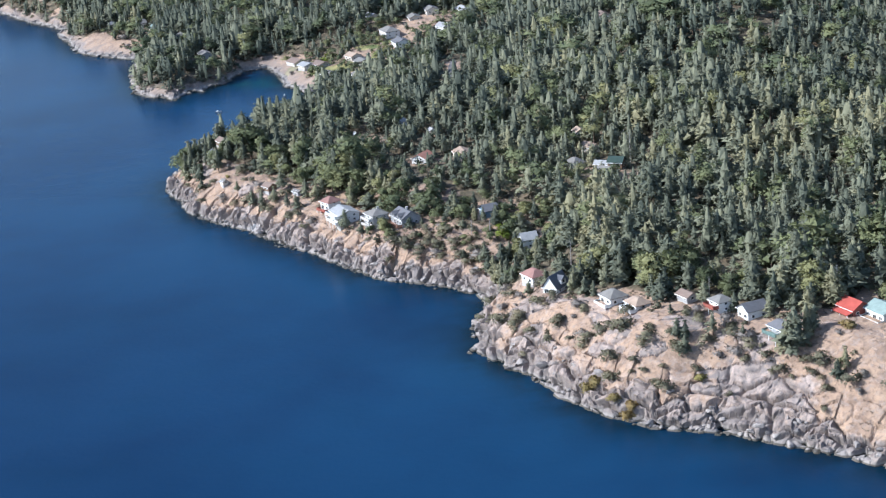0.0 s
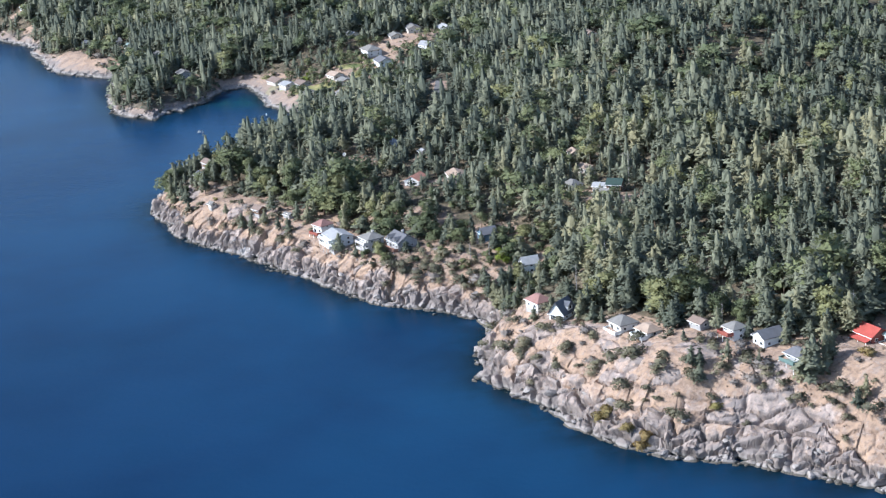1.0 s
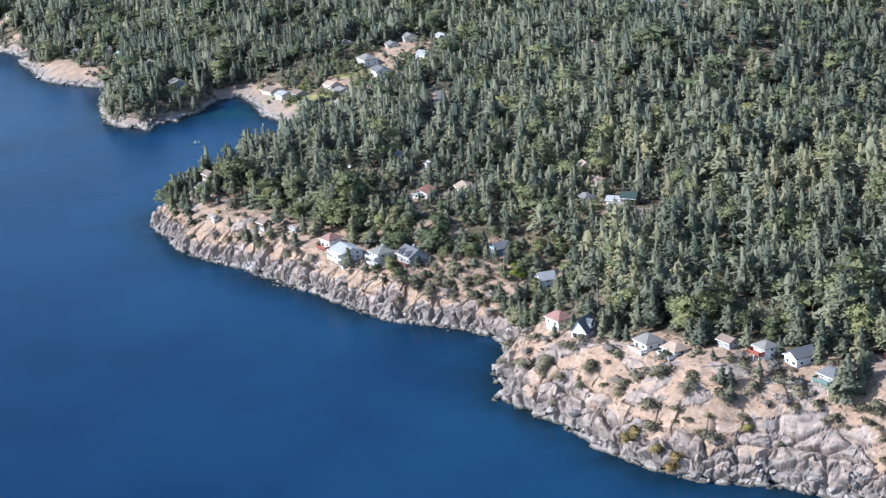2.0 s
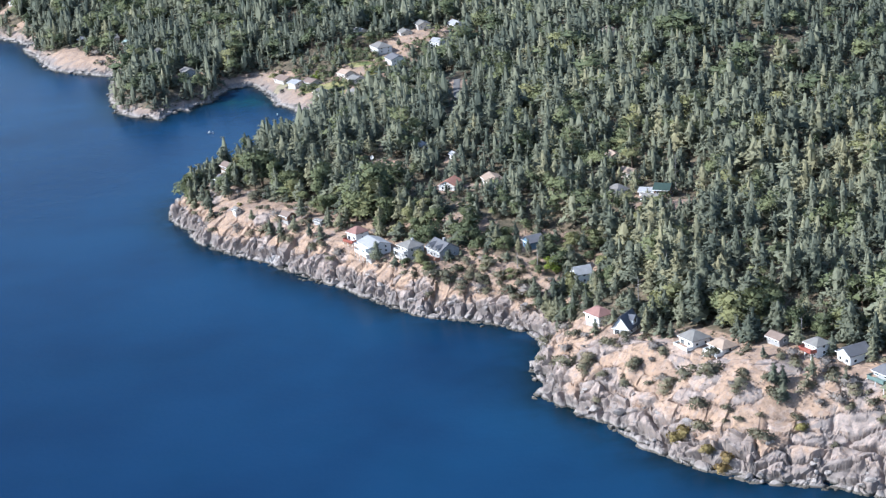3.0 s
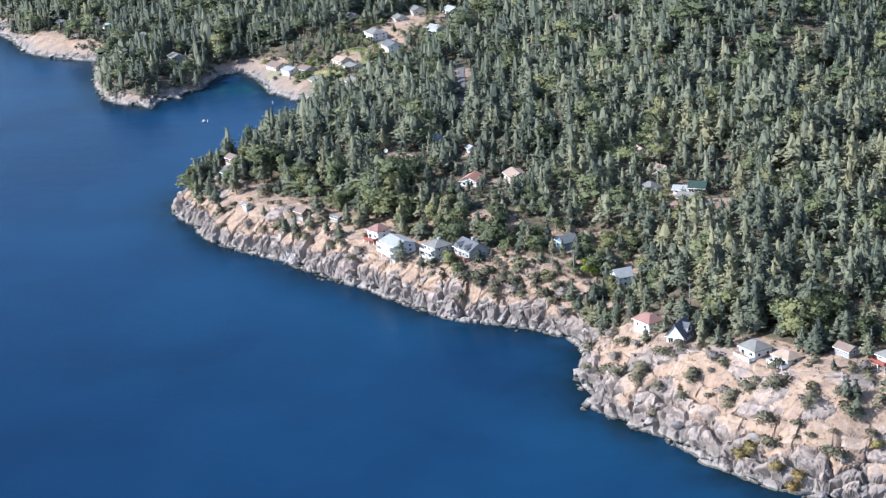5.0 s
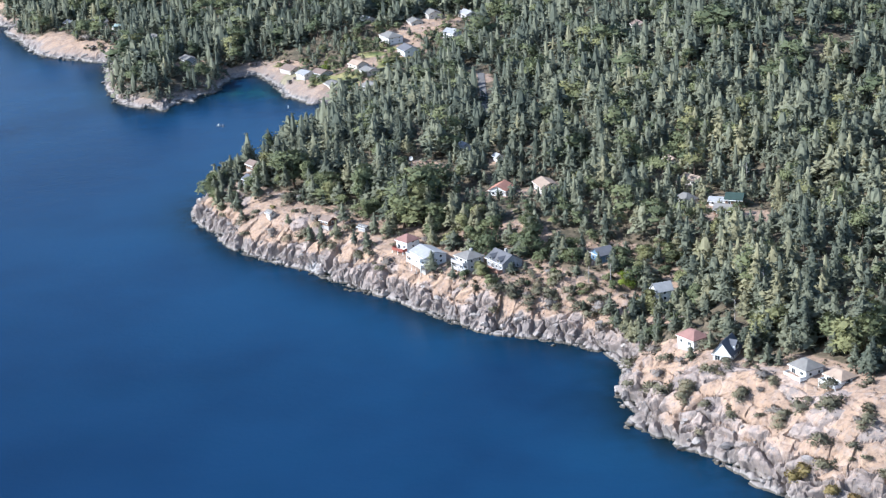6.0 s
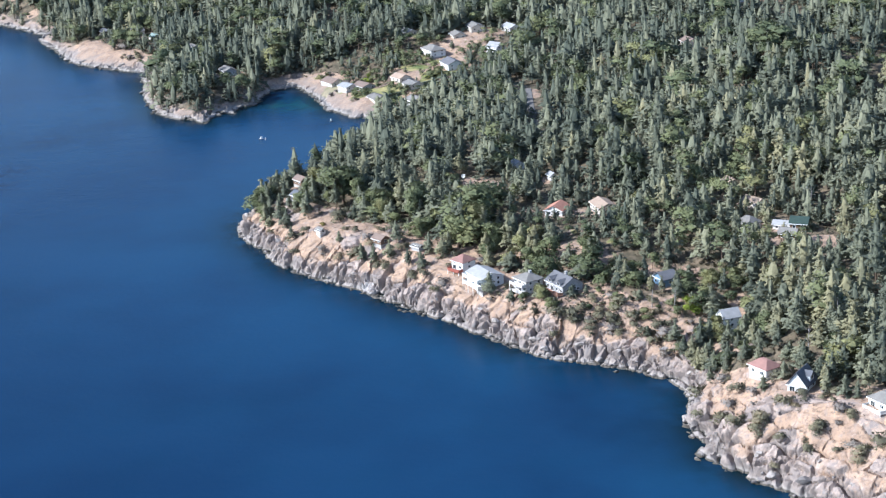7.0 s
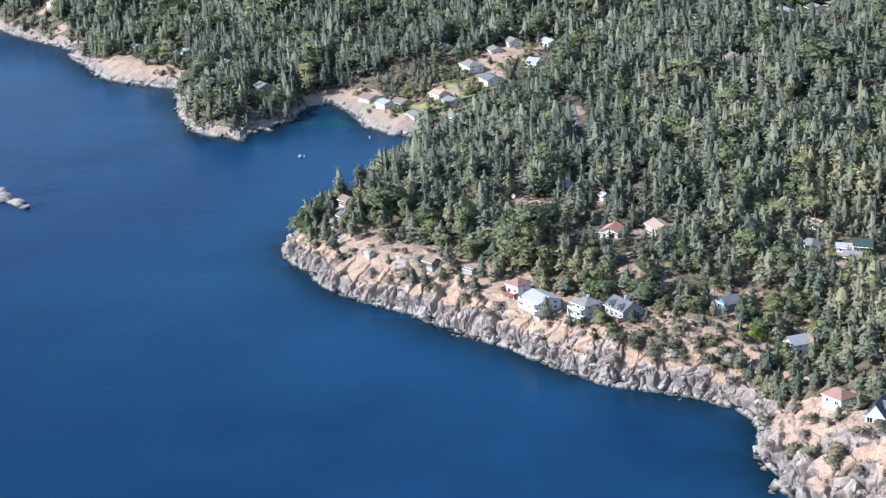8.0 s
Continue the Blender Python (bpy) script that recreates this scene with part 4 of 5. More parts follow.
rest = ~single
close = ty < 1010
mid_firs = [joined([(fir(300 + i, 315, 0.19 + 0.022 * (i % 5), (0.10, 0.18, 0.28)[i % 3]), 0), (stem(0.9, 0.016, 4), 1)]) for i in range(9)]
far_firs = [joined([(fir(320 + i, 196, 0.20 + 0.022 * (i % 5), (0.10, 0.18, 0.28)[i % 3], 0.5, (5, 3), (0.13, 0.25)), 0), (stem(0.8, 0.016, 3), 1)]) for i in range(9)]
mid_heads = [joined([(crown(340 + i, 330, 0.30 + 0.03 * i, 0.15, 8), 0), (stem(0.6, 0.022, 4), 1)]) for i in range(4)]
build_wood("fir_wood", rest & ~leafy & close, mid_firs, NEEDLES, "dense dark green fir wood behind the cliff")
build_wood("distant_fir_wood", rest & ~leafy & ~close, far_firs, NEEDLES, "dense fir wood on the far slopes")
build_wood("leafy_wood", rest & leafy, mid_heads, LEAVES, "lighter green leafy trees among the firs")


# low bushes and ferns between the trees
ux, uy = sown(3.2, 61)
ur = np.random.default_rng(63)
near_by = ((uy < 1010) & (ux < 170)) | ((uy > 1180) & (uy < 1330) & (ux < 40))
ux, uy = ux[near_by], uy[near_by]
uz, _, ud, uo, _ = relief(ux, uy)
ok = (ud > wood_edge(ux, uy) - 2) & (ud < wood_edge(ux, uy) + 120) & (clearing_share(ux, uy, None) < 0.5) & (ur.uniform(0, 1, len(ux)) < 0.55)
scrub_zone = (uy > 728) & (uy < 815) & (ux < 48) & (ud > 10) & (clearing_share(ux, uy, None) < 0.5)
ok |= scrub_zone & (ur.uniform(0, 1, len(ux)) < 0.72)
ux, uy, uz, scrub_zone = ux[ok], uy[ok], uz[ok] + uo[ok], scrub_zone[ok]
bush_v, bush_f = crown(264, 22, 0.75, 0.0, 1)
bush_n = outward(bush_v, len(bush_f))
us = (ur.uniform(1.0, 2.9, len(ux)) * np.where(scrub_zone, 1.35, 1.0))[:, None]
ua = ur.uniform(0, 6.3, len(ux))[:, None]
uv = np.stack([(bush_v[:, 0] * np.cos(ua) - bush_v[:, 1] * np.sin(ua)) * us * 1.2 + ux[:, None],
               (bush_v[:, 0] * np.sin(ua) + bush_v[:, 1] * np.cos(ua)) * us * 1.2 + uy[:, None], bush_v[:, 2] * us + uz[:, None] - 0.2], -1)
bushes = mesh_object("undergrowth", uv.reshape(-1, 3), (bush_f[None] + len(bush_v) * np.arange(len(ux))[:, None, None]).reshape(-1, 3), [SCRUB],
                     attrs={"tint": np.repeat(ur.uniform(0.01, 0.98, len(ux)), len(bush_v))}, smooth=True, normals=np.tile(bush_n, (len(ux), 1)))
tagged(bushes, "low green and brown bushes between the firs", "undergrowth", kind="stuff")


# ---- houses ----
def box(bm, x0, x1, y0, y1, z0, z1):
    v = [bm.verts.new((x, y, z)) for z in (z0, z1) for x, y in ((x0, y0), (x1, y0), (x1, y1), (x0, y1))]
    for q in ((3, 2, 1, 0), (4, 5, 6, 7), (0, 1, 5, 4), (1, 2, 6, 5), (2, 3, 7, 6), (3, 0, 4, 7)):
        bm.faces.new([v[i] for i in q])


def boxes(*rows):
    bm = bmesh.new()
    for r in rows:
        box(bm, *r)
    return bm


def roof_mesh(kind, dx, dy, z, rise, over=0.55, thick=0.22):
    """A pitched roof with eaves and its own thickness."""
    x, y = dx / 2 + over, dy / 2 + over
    drop = rise * over / (min(dx, dy) / 2)
    low, top = z - min(drop, 0.45), z + rise
    bm = bmesh.new()
    if kind == "hip":
        r = max(0.6, (dy - dx) / 2 + 0.8) if dy >= dx else 0.6
        q = max(0.6, (dx - dy) / 2 + 0.8) if dx > dy else 0.6
        upper = [(-q, -r), (q, -r), (q, r), (-q, r)]
    elif kind == "gable_x":
        upper = [(-x, -0.08), (x, -0.08), (x, 0.08), (-x, 0.08)]
    else:
        upper = [(-0.08, -y), (0.08, -y), (0.08, y), (-0.08, y)]
    lower = [(-x, -y), (x, -y), (x, y), (-x, y)]
    ends = {"hip": (), "gable_x": (1, 3), "gable_y": (0, 2)}[kind]
    rings = [[bm.verts.new((px, py, pz)) for px, py in ring] for ring, pz in ((lower, low), (lower, low + thick), (upper, top + thick))]
    under = [bm.verts.new((px, py, top - 0.02)) for px, py in upper]
    for i in range(4):
        j = (i + 1) % 4
        if i in ends:
            bm.faces.new((rings[0][i], under[i], rings[2][i], rings[1][i]))
            bm.faces.new((rings[0][j], rings[1][j], rings[2][j], under[j]))
            bm.faces.new((under[i], under[j], rings[2][j], rings[2][i]))
            continue
        bm.faces.new((rings[0][i], rings[0][j], rings[1][j], rings[1][i]))
        bm.faces.new((rings[1][i], rings[1][j], rings[2][j], rings[2][i]))
        bm.faces.new((rings[0][j], rings[0][i], under[i], under[j]))
    bm.faces.new(rings[2])
    bm.faces.new(under[::-1])
    return bm


def wall_mesh(kind, dx, dy, h, rise):
    bm = bmesh.new()
    x, y = dx / 2, dy / 2
    box(bm, -x, x, -y, y, 0, h)
    if kind == "gable_x":
        a = [bm.verts.new(p) for p in ((-x, -y, h), (-x, y, h), (-x, 0, h + rise), (x, -y, h), (x, y, h), (x, 0, h + rise))]
        for q in ((0, 2, 1), (3, 4, 5), (0, 3, 5, 2), (1, 2, 5, 4)):
            bm.faces.new([a[i] for i in q])
    elif kind == "gable_y":
        a = [bm.verts.new(p) for p in ((-x, -y, h), (x, -y, h), (0, -y, h + rise), (-x, y, h), (x, y, h), (0, y, h + rise))]
        for q in ((0, 1, 2), (3, 5, 4), (0, 2, 5, 3), (1, 4, 5, 2)):
            bm.faces.new([a[i] for i in q])
    return bm


PAINTS = {"WHITE": WHITE, "REDWOOD": REDWOOD, "TEAL": TEALPAINT, "CREAM": CREAM, "PALEGREY": PALEGREY, "ORANGE": ORANGEWOOD, "GREY": GREY}


def window(parent, side, along, sill, w, h, dx, dy):
    """One window, frame and pane, set on a wall of the house: side 'w' (seaward), 's' or 'n'."""
    a, b = along - w / 2, along + w / 2
    t = 0.10
    fb, pb = bmesh.new(), bmesh.new()
    bars = [(a, b, sill, sill + t), (a, b, sill + h - t, sill + h), (a, a + t, sill + t, sill + h - t), (b - t, b, sill + t, sill + h - t)]
    if w > 1.5:
        bars.append(((a + b) / 2 - 0.04, (a + b) / 2 + 0.04, sill + t, sill + h - t))
    for l, r, lo, hi in bars:
        if side == "w":
            box(fb, -dx / 2 - 0.09, -dx / 2 + 0.02, l, r, lo, hi)
        else:
            s = -1 if side == "s" else 1
            box(fb, l, r, *sorted((s * (dy / 2 + 0.09), s * (dy / 2 - 0.02))), lo, hi)
    if side == "w":
        box(pb, -dx / 2 - 0.05, -dx / 2 - 0.01, a + t, b - t, sill + t, sill + h - t)
    else:
        s = -1 if side == "s" else 1
        box(pb, a + t, b - t, *sorted((s * (dy / 2 + 0.05), s * (dy / 2 + 0.01))), sill + t, sill + h - t)
    f = part("window", fb, TRIM, parent)
    part("pane", pb, GLASS, f)


def deck(root, dx, dy, z, paint, reach=2.6):
    x1 = -dx / 2 - 0.02
    x0 = x1 - reach
    d = part("deck", boxes((x0, x1, -dy / 2, dy / 2, z - 0.25, z)), paint, root)
    rail = bmesh.new()
    box(rail, x0, x0 + 0.08, -dy / 2, dy / 2, z + 0.95, z + 1.05)
    box(rail, x0 + 0.02, x0 + 0.06, -dy / 2 + 0.1, dy / 2 - 0.1, z + 0.1, z + 0.93)
    for s in (-1, 1):
        box(rail, x0 + 0.1, x1, *sorted((s * dy / 2, s * (dy / 2 - 0.08))), z + 0.95, z + 1.05)
        box(rail, x0 + 0.1, x1, *sorted((s * (dy / 2 - 0.02), s * (dy / 2 - 0.06))), z + 0.1, z + 0.93)
    part("railing", rail, paint, d)
    n = max(3, int(dy / 3))
    for i in range(n):
        y = -dy / 2 + 0.15 + (dy - 0.3) * i / (n - 1)
        part("post", boxes((x0 + 0.05, x0 + 0.23, y - 0.09, y + 0.09, -3.5, z - 0.25)), TRIM, d)


def house(row, detail):
    label, x, y, base, turn_deg, dx, dy, h, kind, rise, paint, cover, extra = row
    ground = height(x, y)
    if base - ground > 1.0:
        base = ground + 0.3
    root = new("house")
    root.matrix_basis = pose(x, y, base, 0, 0, turn_deg)
    tagged(root, label, "house", "houses along the coast")
    part("foundation", boxes((-dx / 2 + 0.05, dx / 2 - 0.05, -dy / 2 + 0.05, dy / 2 - 0.05, -4.0, 0.0)), CONCRETE, root)
    part("wall", wall_mesh(kind, dx, dy, h, rise * 0.97), paint, root)
    part("roof", roof_mesh(kind, dx, dy, h, rise), cover, root)
    part("fascia", boxes((-dx / 2 - 0.58, -dx / 2 - 0.50, -dy / 2 - 0.5, dy / 2 + 0.5, h - 0.38, h - 0.12)), TRIM, root)
    storeys = max(1, round(h / 2.6))
    for f in range(storeys):
        sill = h / storeys * f + 0.85
        if f == storeys - 1 and storeys == 1:
            sill = 0.9
        n = max(2, int(dy / (3.0 if detail else 4.0)))
        for i in range(n):
            along = -dy / 2 + dy * (i + 0.5) / n
            if extra and f == 0 and i == n // 2:
                window(root, "w", along, 0.1, 1.9, 2.05, dx, dy)
            else:
                window(root, "w", along, sill, (1.7, 1.2, 1.9)[(i + f) % 3], 1.25, dx, dy)
        for side in ("s", "n") if detail else ("s",):
            m = max(1, int(dx / 3.6))
            for i in range(m):
                window(root, side, -dx / 2 + dx * (i + 0.5) / m, sill, 1.2, 1.15, dx, dy)
    part("door", boxes((dx / 2 + 0.01, dx / 2 + 0.07, -0.5, 0.5, 0.0, 2.05)), BROWN, root)
    for word in extra.split(","):
        if word.startswith("decks:"):
            for z in (0.1, 2.9):
                deck(root, dx, dy, z, PAINTS[word[6:]], 2.2)
        elif word.startswith("deck:"):
            deck(root, dx, dy, 0.1 if h < 4 else 2.3, PAINTS[word[5:]])
        elif word == "chimney":
            c = part("chimney", boxes((0.6, 1.5, -0.45, 0.45, h + rise * 0.4, h + rise + 0.9)), CONCRETE, root)
            part("chimney_cap", boxes((0.5, 1.6, -0.55, 0.55, h + rise + 0.9, h + rise + 1.05)), CONCRETE, c)
        elif word == "dormer":
            d = part("dormer", boxes((-1.0, 2.2, -dy / 2 - 0.1, -dy / 4, h + 0.6, h + 2.6)), paint, root)
            bm = bmesh.new()
            a = [bm.verts.new(p) for p in ((-1.3, -dy / 2 - 0.5, h + 2.5), (0.6, -dy / 2 - 0.5, h + 4.0), (2.5, -dy / 2 - 0.5, h + 2.5),
                                           (-1.3, 0, h + 2.5), (0.6, 0, h + 4.0), (2.5, 0, h + 2.5))]
            for q in ((0, 1, 4, 3), (1, 2, 5, 4), (0, 2, 1), (3, 4, 5), (0, 3, 5, 2)):
                bm.faces.new([a[i] for i in q])
            part("dormer_roof", bm, cover, d)
            part("window", boxes((0.0, 1.2, -dy / 2 - 0.16, -dy / 2 - 0.08, h + 1.1, h + 2.2)), GLASS, d)
        elif word == "gablet":
            for at in (-dy * 0.28, dy * 0.22):
                d = part("gablet", boxes((-dx / 2 - 0.3, -0.4, at - 1.2, at + 1.2, h + 0.1, h + 1.3)), paint, root)
                bm = bmesh.new()
                a = [bm.verts.new((px, at + py, h + pz)) for px in (-dx / 2 - 0.6, 0.0) for py, pz in ((-1.6, 1.2), (0, 2.4), (1.6, 1.2))]
                for q in ((0, 1, 4, 3), (1, 2, 5, 4), (0, 2, 1), (3, 4, 5), (0, 3, 5, 2)):
                    bm.faces.new([a[i] for i in q])
                part("gablet_roof", bm, cover, d)
                part("window", boxes((-dx / 2 - 0.36, -dx / 2 - 0.305, at - 0.7, at + 0.7, h + 0.4, h + 1.15)), GLASS, d)
        elif word == "porch":
            bm = bmesh.new()
            a = [bm.verts.new(p) for p in ((-dx / 2 - 2.6, -dy / 2, h - 1.2), (-dx / 2 - 2.6, dy / 2, h - 1.2), (-dx / 2, dy / 2, h - 0.5), (-dx / 2, -dy / 2, h - 0.5))]
            b = [bm.verts.new((*v.co[:2], v.co[2] - 0.2)) for v in a]
            bm.faces.new(a[::-1])
            bm.faces.new(b)
            for i in range(4):
                bm.faces.new((a[i], a[(i + 1) % 4], b[(i + 1) % 4], b[i]))
            p = part("porch_roof", bm, R_SCARLET, root)
            for i in range(3):
                yy = -dy / 2 + 0.2 + (dy - 0.4) * i / 2
                part("post", boxes((-dx / 2 - 2.5, -dx / 2 - 2.3, yy - 0.1, yy + 0.1, -3, h - 1.35)), TRIM, p)
    return root


for row in HOUSES:
    house(row, True)
for row in FAR_HOUSES:
    house(row, False)

# ---- road, hedge, boats, small things ----
def strip(name, line, half, mat, lift, label, category):
    pts = []
    for (ax, ay), (bx, by) in zip(line[:-1], line[1:]):
        for s in np.linspace(0, 1, 9)[:-1]:
            pts.append((ax + s * (bx - ax), ay + s * (by - ay)))
    pts.append(line[-1])
    p = np.array(pts)
    tan = np.gradient(p, axis=0)
    nrm = np.stack([-tan[:, 1], tan[:, 0]], 1) / np.linalg.norm(tan, axis=1, keepdims=True)
    a, b = p + nrm * half, p - nrm * half
    za, zb = relief(a[:, 0], a[:, 1])[0] + lift, relief(b[:, 0], b[:, 1])[0] + lift
    v = np.concatenate([np.column_stack([a, za]), np.column_stack([b, zb]), np.column_stack([a, za - 0.8]), np.column_stack([b, zb - 0.8])])
    n = len(p)
    i = np.arange(n - 1)
    f = np.concatenate([np.stack([i, i + 1, i + 1 + n, i + n], 1), np.stack([i + 2 * n, i + 2 * n + 1, i + 1, i], 1), np.stack([i + n, i + n + 1, i + 3 * n + 1, i + 3 * n], 1)])
    return tagged(mesh_object(name, v, f, [mat]), label, category, kind="structure")


strip("road", ROAD, 1.9, ASPHALT, 0.35, "grey asphalt road through the wood", "road")


for x, y, h, words in ((25, 764, 7, "bright lime-green leafy tree beside the wood"), (27.5, 768, 5.5, "bright lime-green leafy tree beside the wood"),
                       (-70, 1246, 6, "bright yellow-green tree among beach houses"), (-33, 1226, 4.5, "yellow-green garden tree by the hedge")):
    tree("bright", x, y, height(x, y) - 0.1, h, 1.1, x, 0, words, "bright green trees")


def hedge(ax, ay, bx, by, tall, label):
    """A clipped hedge: a leafy slab of small sprays."""
    rg = np.random.default_rng(77)
    n, length = 420, math.hypot(bx - ax, by - ay)
    p = np.stack([rg.uniform(0, length, n), rg.uniform(-0.9, 0.9, n), rg.uniform(0, tall, n)], 1)
    face = rg.integers(0, 3, n)
    p[:, 1] = np.where(face == 0, -0.9, np.where(face == 1, 0.9, p[:, 1]))
    p[:, 2] = np.where(face == 2, tall, p[:, 2])
    tips = p + rg.normal(0, 0.35, (n, 3))
    v, f = kites(rg, p, tips, np.full(n, 0.4), np.full(n, 0.1), np.array([0.2, 0.3, 1.0]))
    core, cf = [], []
    for x in (0, length):
        core += [(x, -0.8, -0.5), (x, 0.8, -0.5), (x, 0.8, tall - 0.1), (x, -0.8, tall - 0.1)]
    for q in ((0, 3, 2, 1), (4, 5, 6, 7), (0, 4, 7, 3), (1, 2, 6, 5), (3, 7, 6, 2)):
        cf += [(q[0], q[1], q[2]), (q[0], q[2], q[3])]
    v = np.concatenate([v, np.array(core, float)])
    f = np.concatenate([f, np.array(cf) + len(v) - 8])
    root = new("hedge", plain_mesh("hedge", v, f, NEEDLES))
    root.matrix_basis = pose(ax, ay, height((ax + bx) / 2, (ay + by) / 2), 0, 0, math.degrees(math.atan2(by - ay, bx - ax)))
    return tagged(root, label, "hedge")


hedge(-50, 1207, -28, 1220, 2.6, "long clipped dark green garden hedge")
hedge(-62, 1199, -50, 1206, 2.2, "dense dark green hedge by the waterfront house")

# trees and shrubs that stand singly on the slopes: x, y, height
SLOPE_FIRS = [(77.3, 611, 4), (77.7, 598, 7), (79.5, 593.4, 7), (89.8, 595.6, 8), (114.5, 577.3, 14), (118.8, 578.8, 12), (122, 580.3, 9), (111.9, 578.2, 9),
              (128, 561.3, 8), (125.2, 561.4, 6), (113, 602.5, 13), (117, 608, 14), (80.5, 597.7, 6), (99.3, 590, 5), (31, 681, 5), (48, 667, 8)]
SLOPE_FIRS += [(76.5, 627, 10), (78.5, 630, 11), (74, 634, 9), (51, 655, 7), (54, 651, 6), (90.5, 616.5, 8), (99.6, 607, 7), (47, 661, 8), (38, 681, 6), (110, 596, 8)]
SLOPE_FIRS += [(-45.5, 816.5, 9), (-37.9, 806, 5), (-115.7, 938.1, 12), (-135.8, 955.8, 8), (-133, 956.5, 9), (-129, 947.4, 9), (-125.6, 937.3, 8), (-120.7, 948.6, 8),
               (-94.1, 882, 7), (-88.7, 877, 8), (-102.9, 899.8, 5), (-82, 873.3, 7), (-75, 861, 7), (-70.2, 853.6, 7), (-65.5, 863.7, 9), (-78.5, 880, 9),
               (-60.3, 860, 8), (17.4, 741.9, 8), (19.3, 736.6, 9), (22.1, 725.9, 9), (23.2, 739.3, 10), (16.5, 751.9, 8), (18, 782, 6), (23.5, 781, 7), (14.5, 785, 6), (24, 722, 8), (28, 718, 8), (31.5, 731, 9), (20, 729, 8), (27, 741, 9), (37, 717, 9), (32, 710, 7), (42, 742, 9), (30, 750, 9), (25, 731, 7), (29, 728, 6), (34, 727, 5), (21, 716, 6), (26, 712, 5)]
# ragged trees round the houses on the headland's tip
TIP_TREES = [(-137, 968, 8), (-135, 974, 9), (-132, 980, 10), (-128.5, 961, 6), (-127, 952, 4.5), (-133.5, 949, 5), (-125, 990, 10), (-117, 947.5, 9), (-112, 956, 8),
             (-129, 1002, 10), (-109, 977, 9), (-126, 972, 6), (-124, 979, 6), (-113, 968, 7), (-131, 990, 9), (-119, 1000, 10), (-136.5, 960, 6)]
for i, (x, y, h) in enumerate(TIP_TREES):
    tree("leafy" if i % 3 == 1 else "fir", x, y, height(x, y) - 0.2, h * 1.1, 1.3, i * 1.7, i % 3, "ragged wind-bent tree on the headland", "trees on the headland")
for i, (x, y, h) in enumerate(SLOPE_FIRS):
    words = "tall dark green fir standing alone on dry grass" if h > 10 else "small dark green fir on the rocky slope"
    tree("fir", x, y, height(x, y) - 0.2, h * 1.15, 0.95 if h < 10 else 1.0, i * 1.3, i % 5, words, "firs on the open slope")

SHRUBS = [(67.8, 602.9, 5), (96, 592.9, 5), (104.5, 579.6, 4), (54, 607, 5), (45.5, 607.3, 3.5), (48.4, 604.7, 3.5), (54, 593.9, 3), (56.9, 588.4, 3), (59, 588.2, 3),
          (117.4, 570.5, 4), (121.2, 568.9, 4), (38.8, 645.3, 4), (35, 642.5, 4), (25.5, 646.6, 3), (15.6, 713.8, 5), (17, 681.1, 5), (19.5, 669.3, 5), (24.6, 689, 4),
          (26, 662.5, 4), (39.1, 662, 4), (33, 663, 4), (46.6, 646.5, 4), (60.2, 617.5, 4), (98.5, 583, 3), (82.8, 608.8, 3), (86.3, 603, 4), (90, 588.1, 3)]
SHRUBS += [(120.9, 559.5, 3), (129.3, 556, 5), (49.1, 628.5, 3), (83.3, 585.4, 2.5), (-62.3, 837, 4), (-66.4, 835, 3), (-23.6, 782.3, 5), (-17.8, 780.6, 5), (-13.5, 782, 4),
           (-4.3, 766.9, 4), (-8.1, 775.2, 4), (3.6, 767.6, 5), (6.2, 759.5, 5), (9.7, 755.3, 4), (14.3, 756.5, 5), (1.1, 777, 5), (-8.2, 786.8, 4), (-133.5, 941.8, 2.5),
           (-123.5, 911.9, 3), (-110.9, 899.6, 4), (-103.8, 889.2, 4), (-84.9, 868, 4), (-74.2, 851.1, 4), (-26, 775.1, 3), (10.6, 745.2, 3), (12.4, 694, 4)]
sx, sy = sown(4.6, 23)
sz, sb, sd, so, _ = relief(sx, sy)
r2 = np.random.default_rng(31)
odds = 0.05 + np.where(sy < 700, 0.20, 0) + np.where((sy > 800) & (sy < 960), 0.20, 0) + 0.30 * np.clip(smooth_noise(sx, sy, 22, 107), 0, 1) + np.where((sy > 735) & (sy < 800), 0.32, 0)
odds = odds + np.where((sy > 1185) & (sd > 9), 0.28, 0)
pick = (sd > 7) & (sd < wood_edge(sx, sy) + 3) & (clearing_share(sx, sy, None) < 0.3) & (r2.uniform(0, 1, len(sx)) < odds) & ((sx < 150) | (sy > 1000))
spots = [(x, y, 1.6 + 3.4 * r2.uniform() ** 1.6) for x, y in zip(sx[pick], sy[pick])]
random.Random(4).shuffle(spots)
spots = spots[:430]
for i, (x, y, h) in enumerate(SHRUBS + spots + UNDERGROWTH):
    z = height(x, y)
    look_as = "amber" if 4 <= i <= 8 or i in (30, 95, 140) else "grey" if (i % 5 == 1 and i > 20) else "green"
    ob = new("shrub", {"amber": AMBER_BUSH, "grey": GREY_BUSHES[i % 2], "green": BUSHES[i % 4]}[look_as])
    h = h * (1.15 if look_as == "amber" else 0.95)
    ob.matrix_basis = Matrix.LocRotScale((x, y, z - 0.15 * h), Euler((0, 0, i * 2.1)), (h * 1.1, h * 1.1, h))
    if look_as != "green":
        tagged(ob, "yellow and orange shrub among the rocks" if look_as == "amber" else "leafless grey shrub on the rocky slope", "shrub", "shrubs on the slope")
        continue
    tagged(ob, "low grey-green shrub on dry rocky ground" if h < 2 else "dense olive-green shrub on the rocky slope", "shrub", "shrubs on the slope")


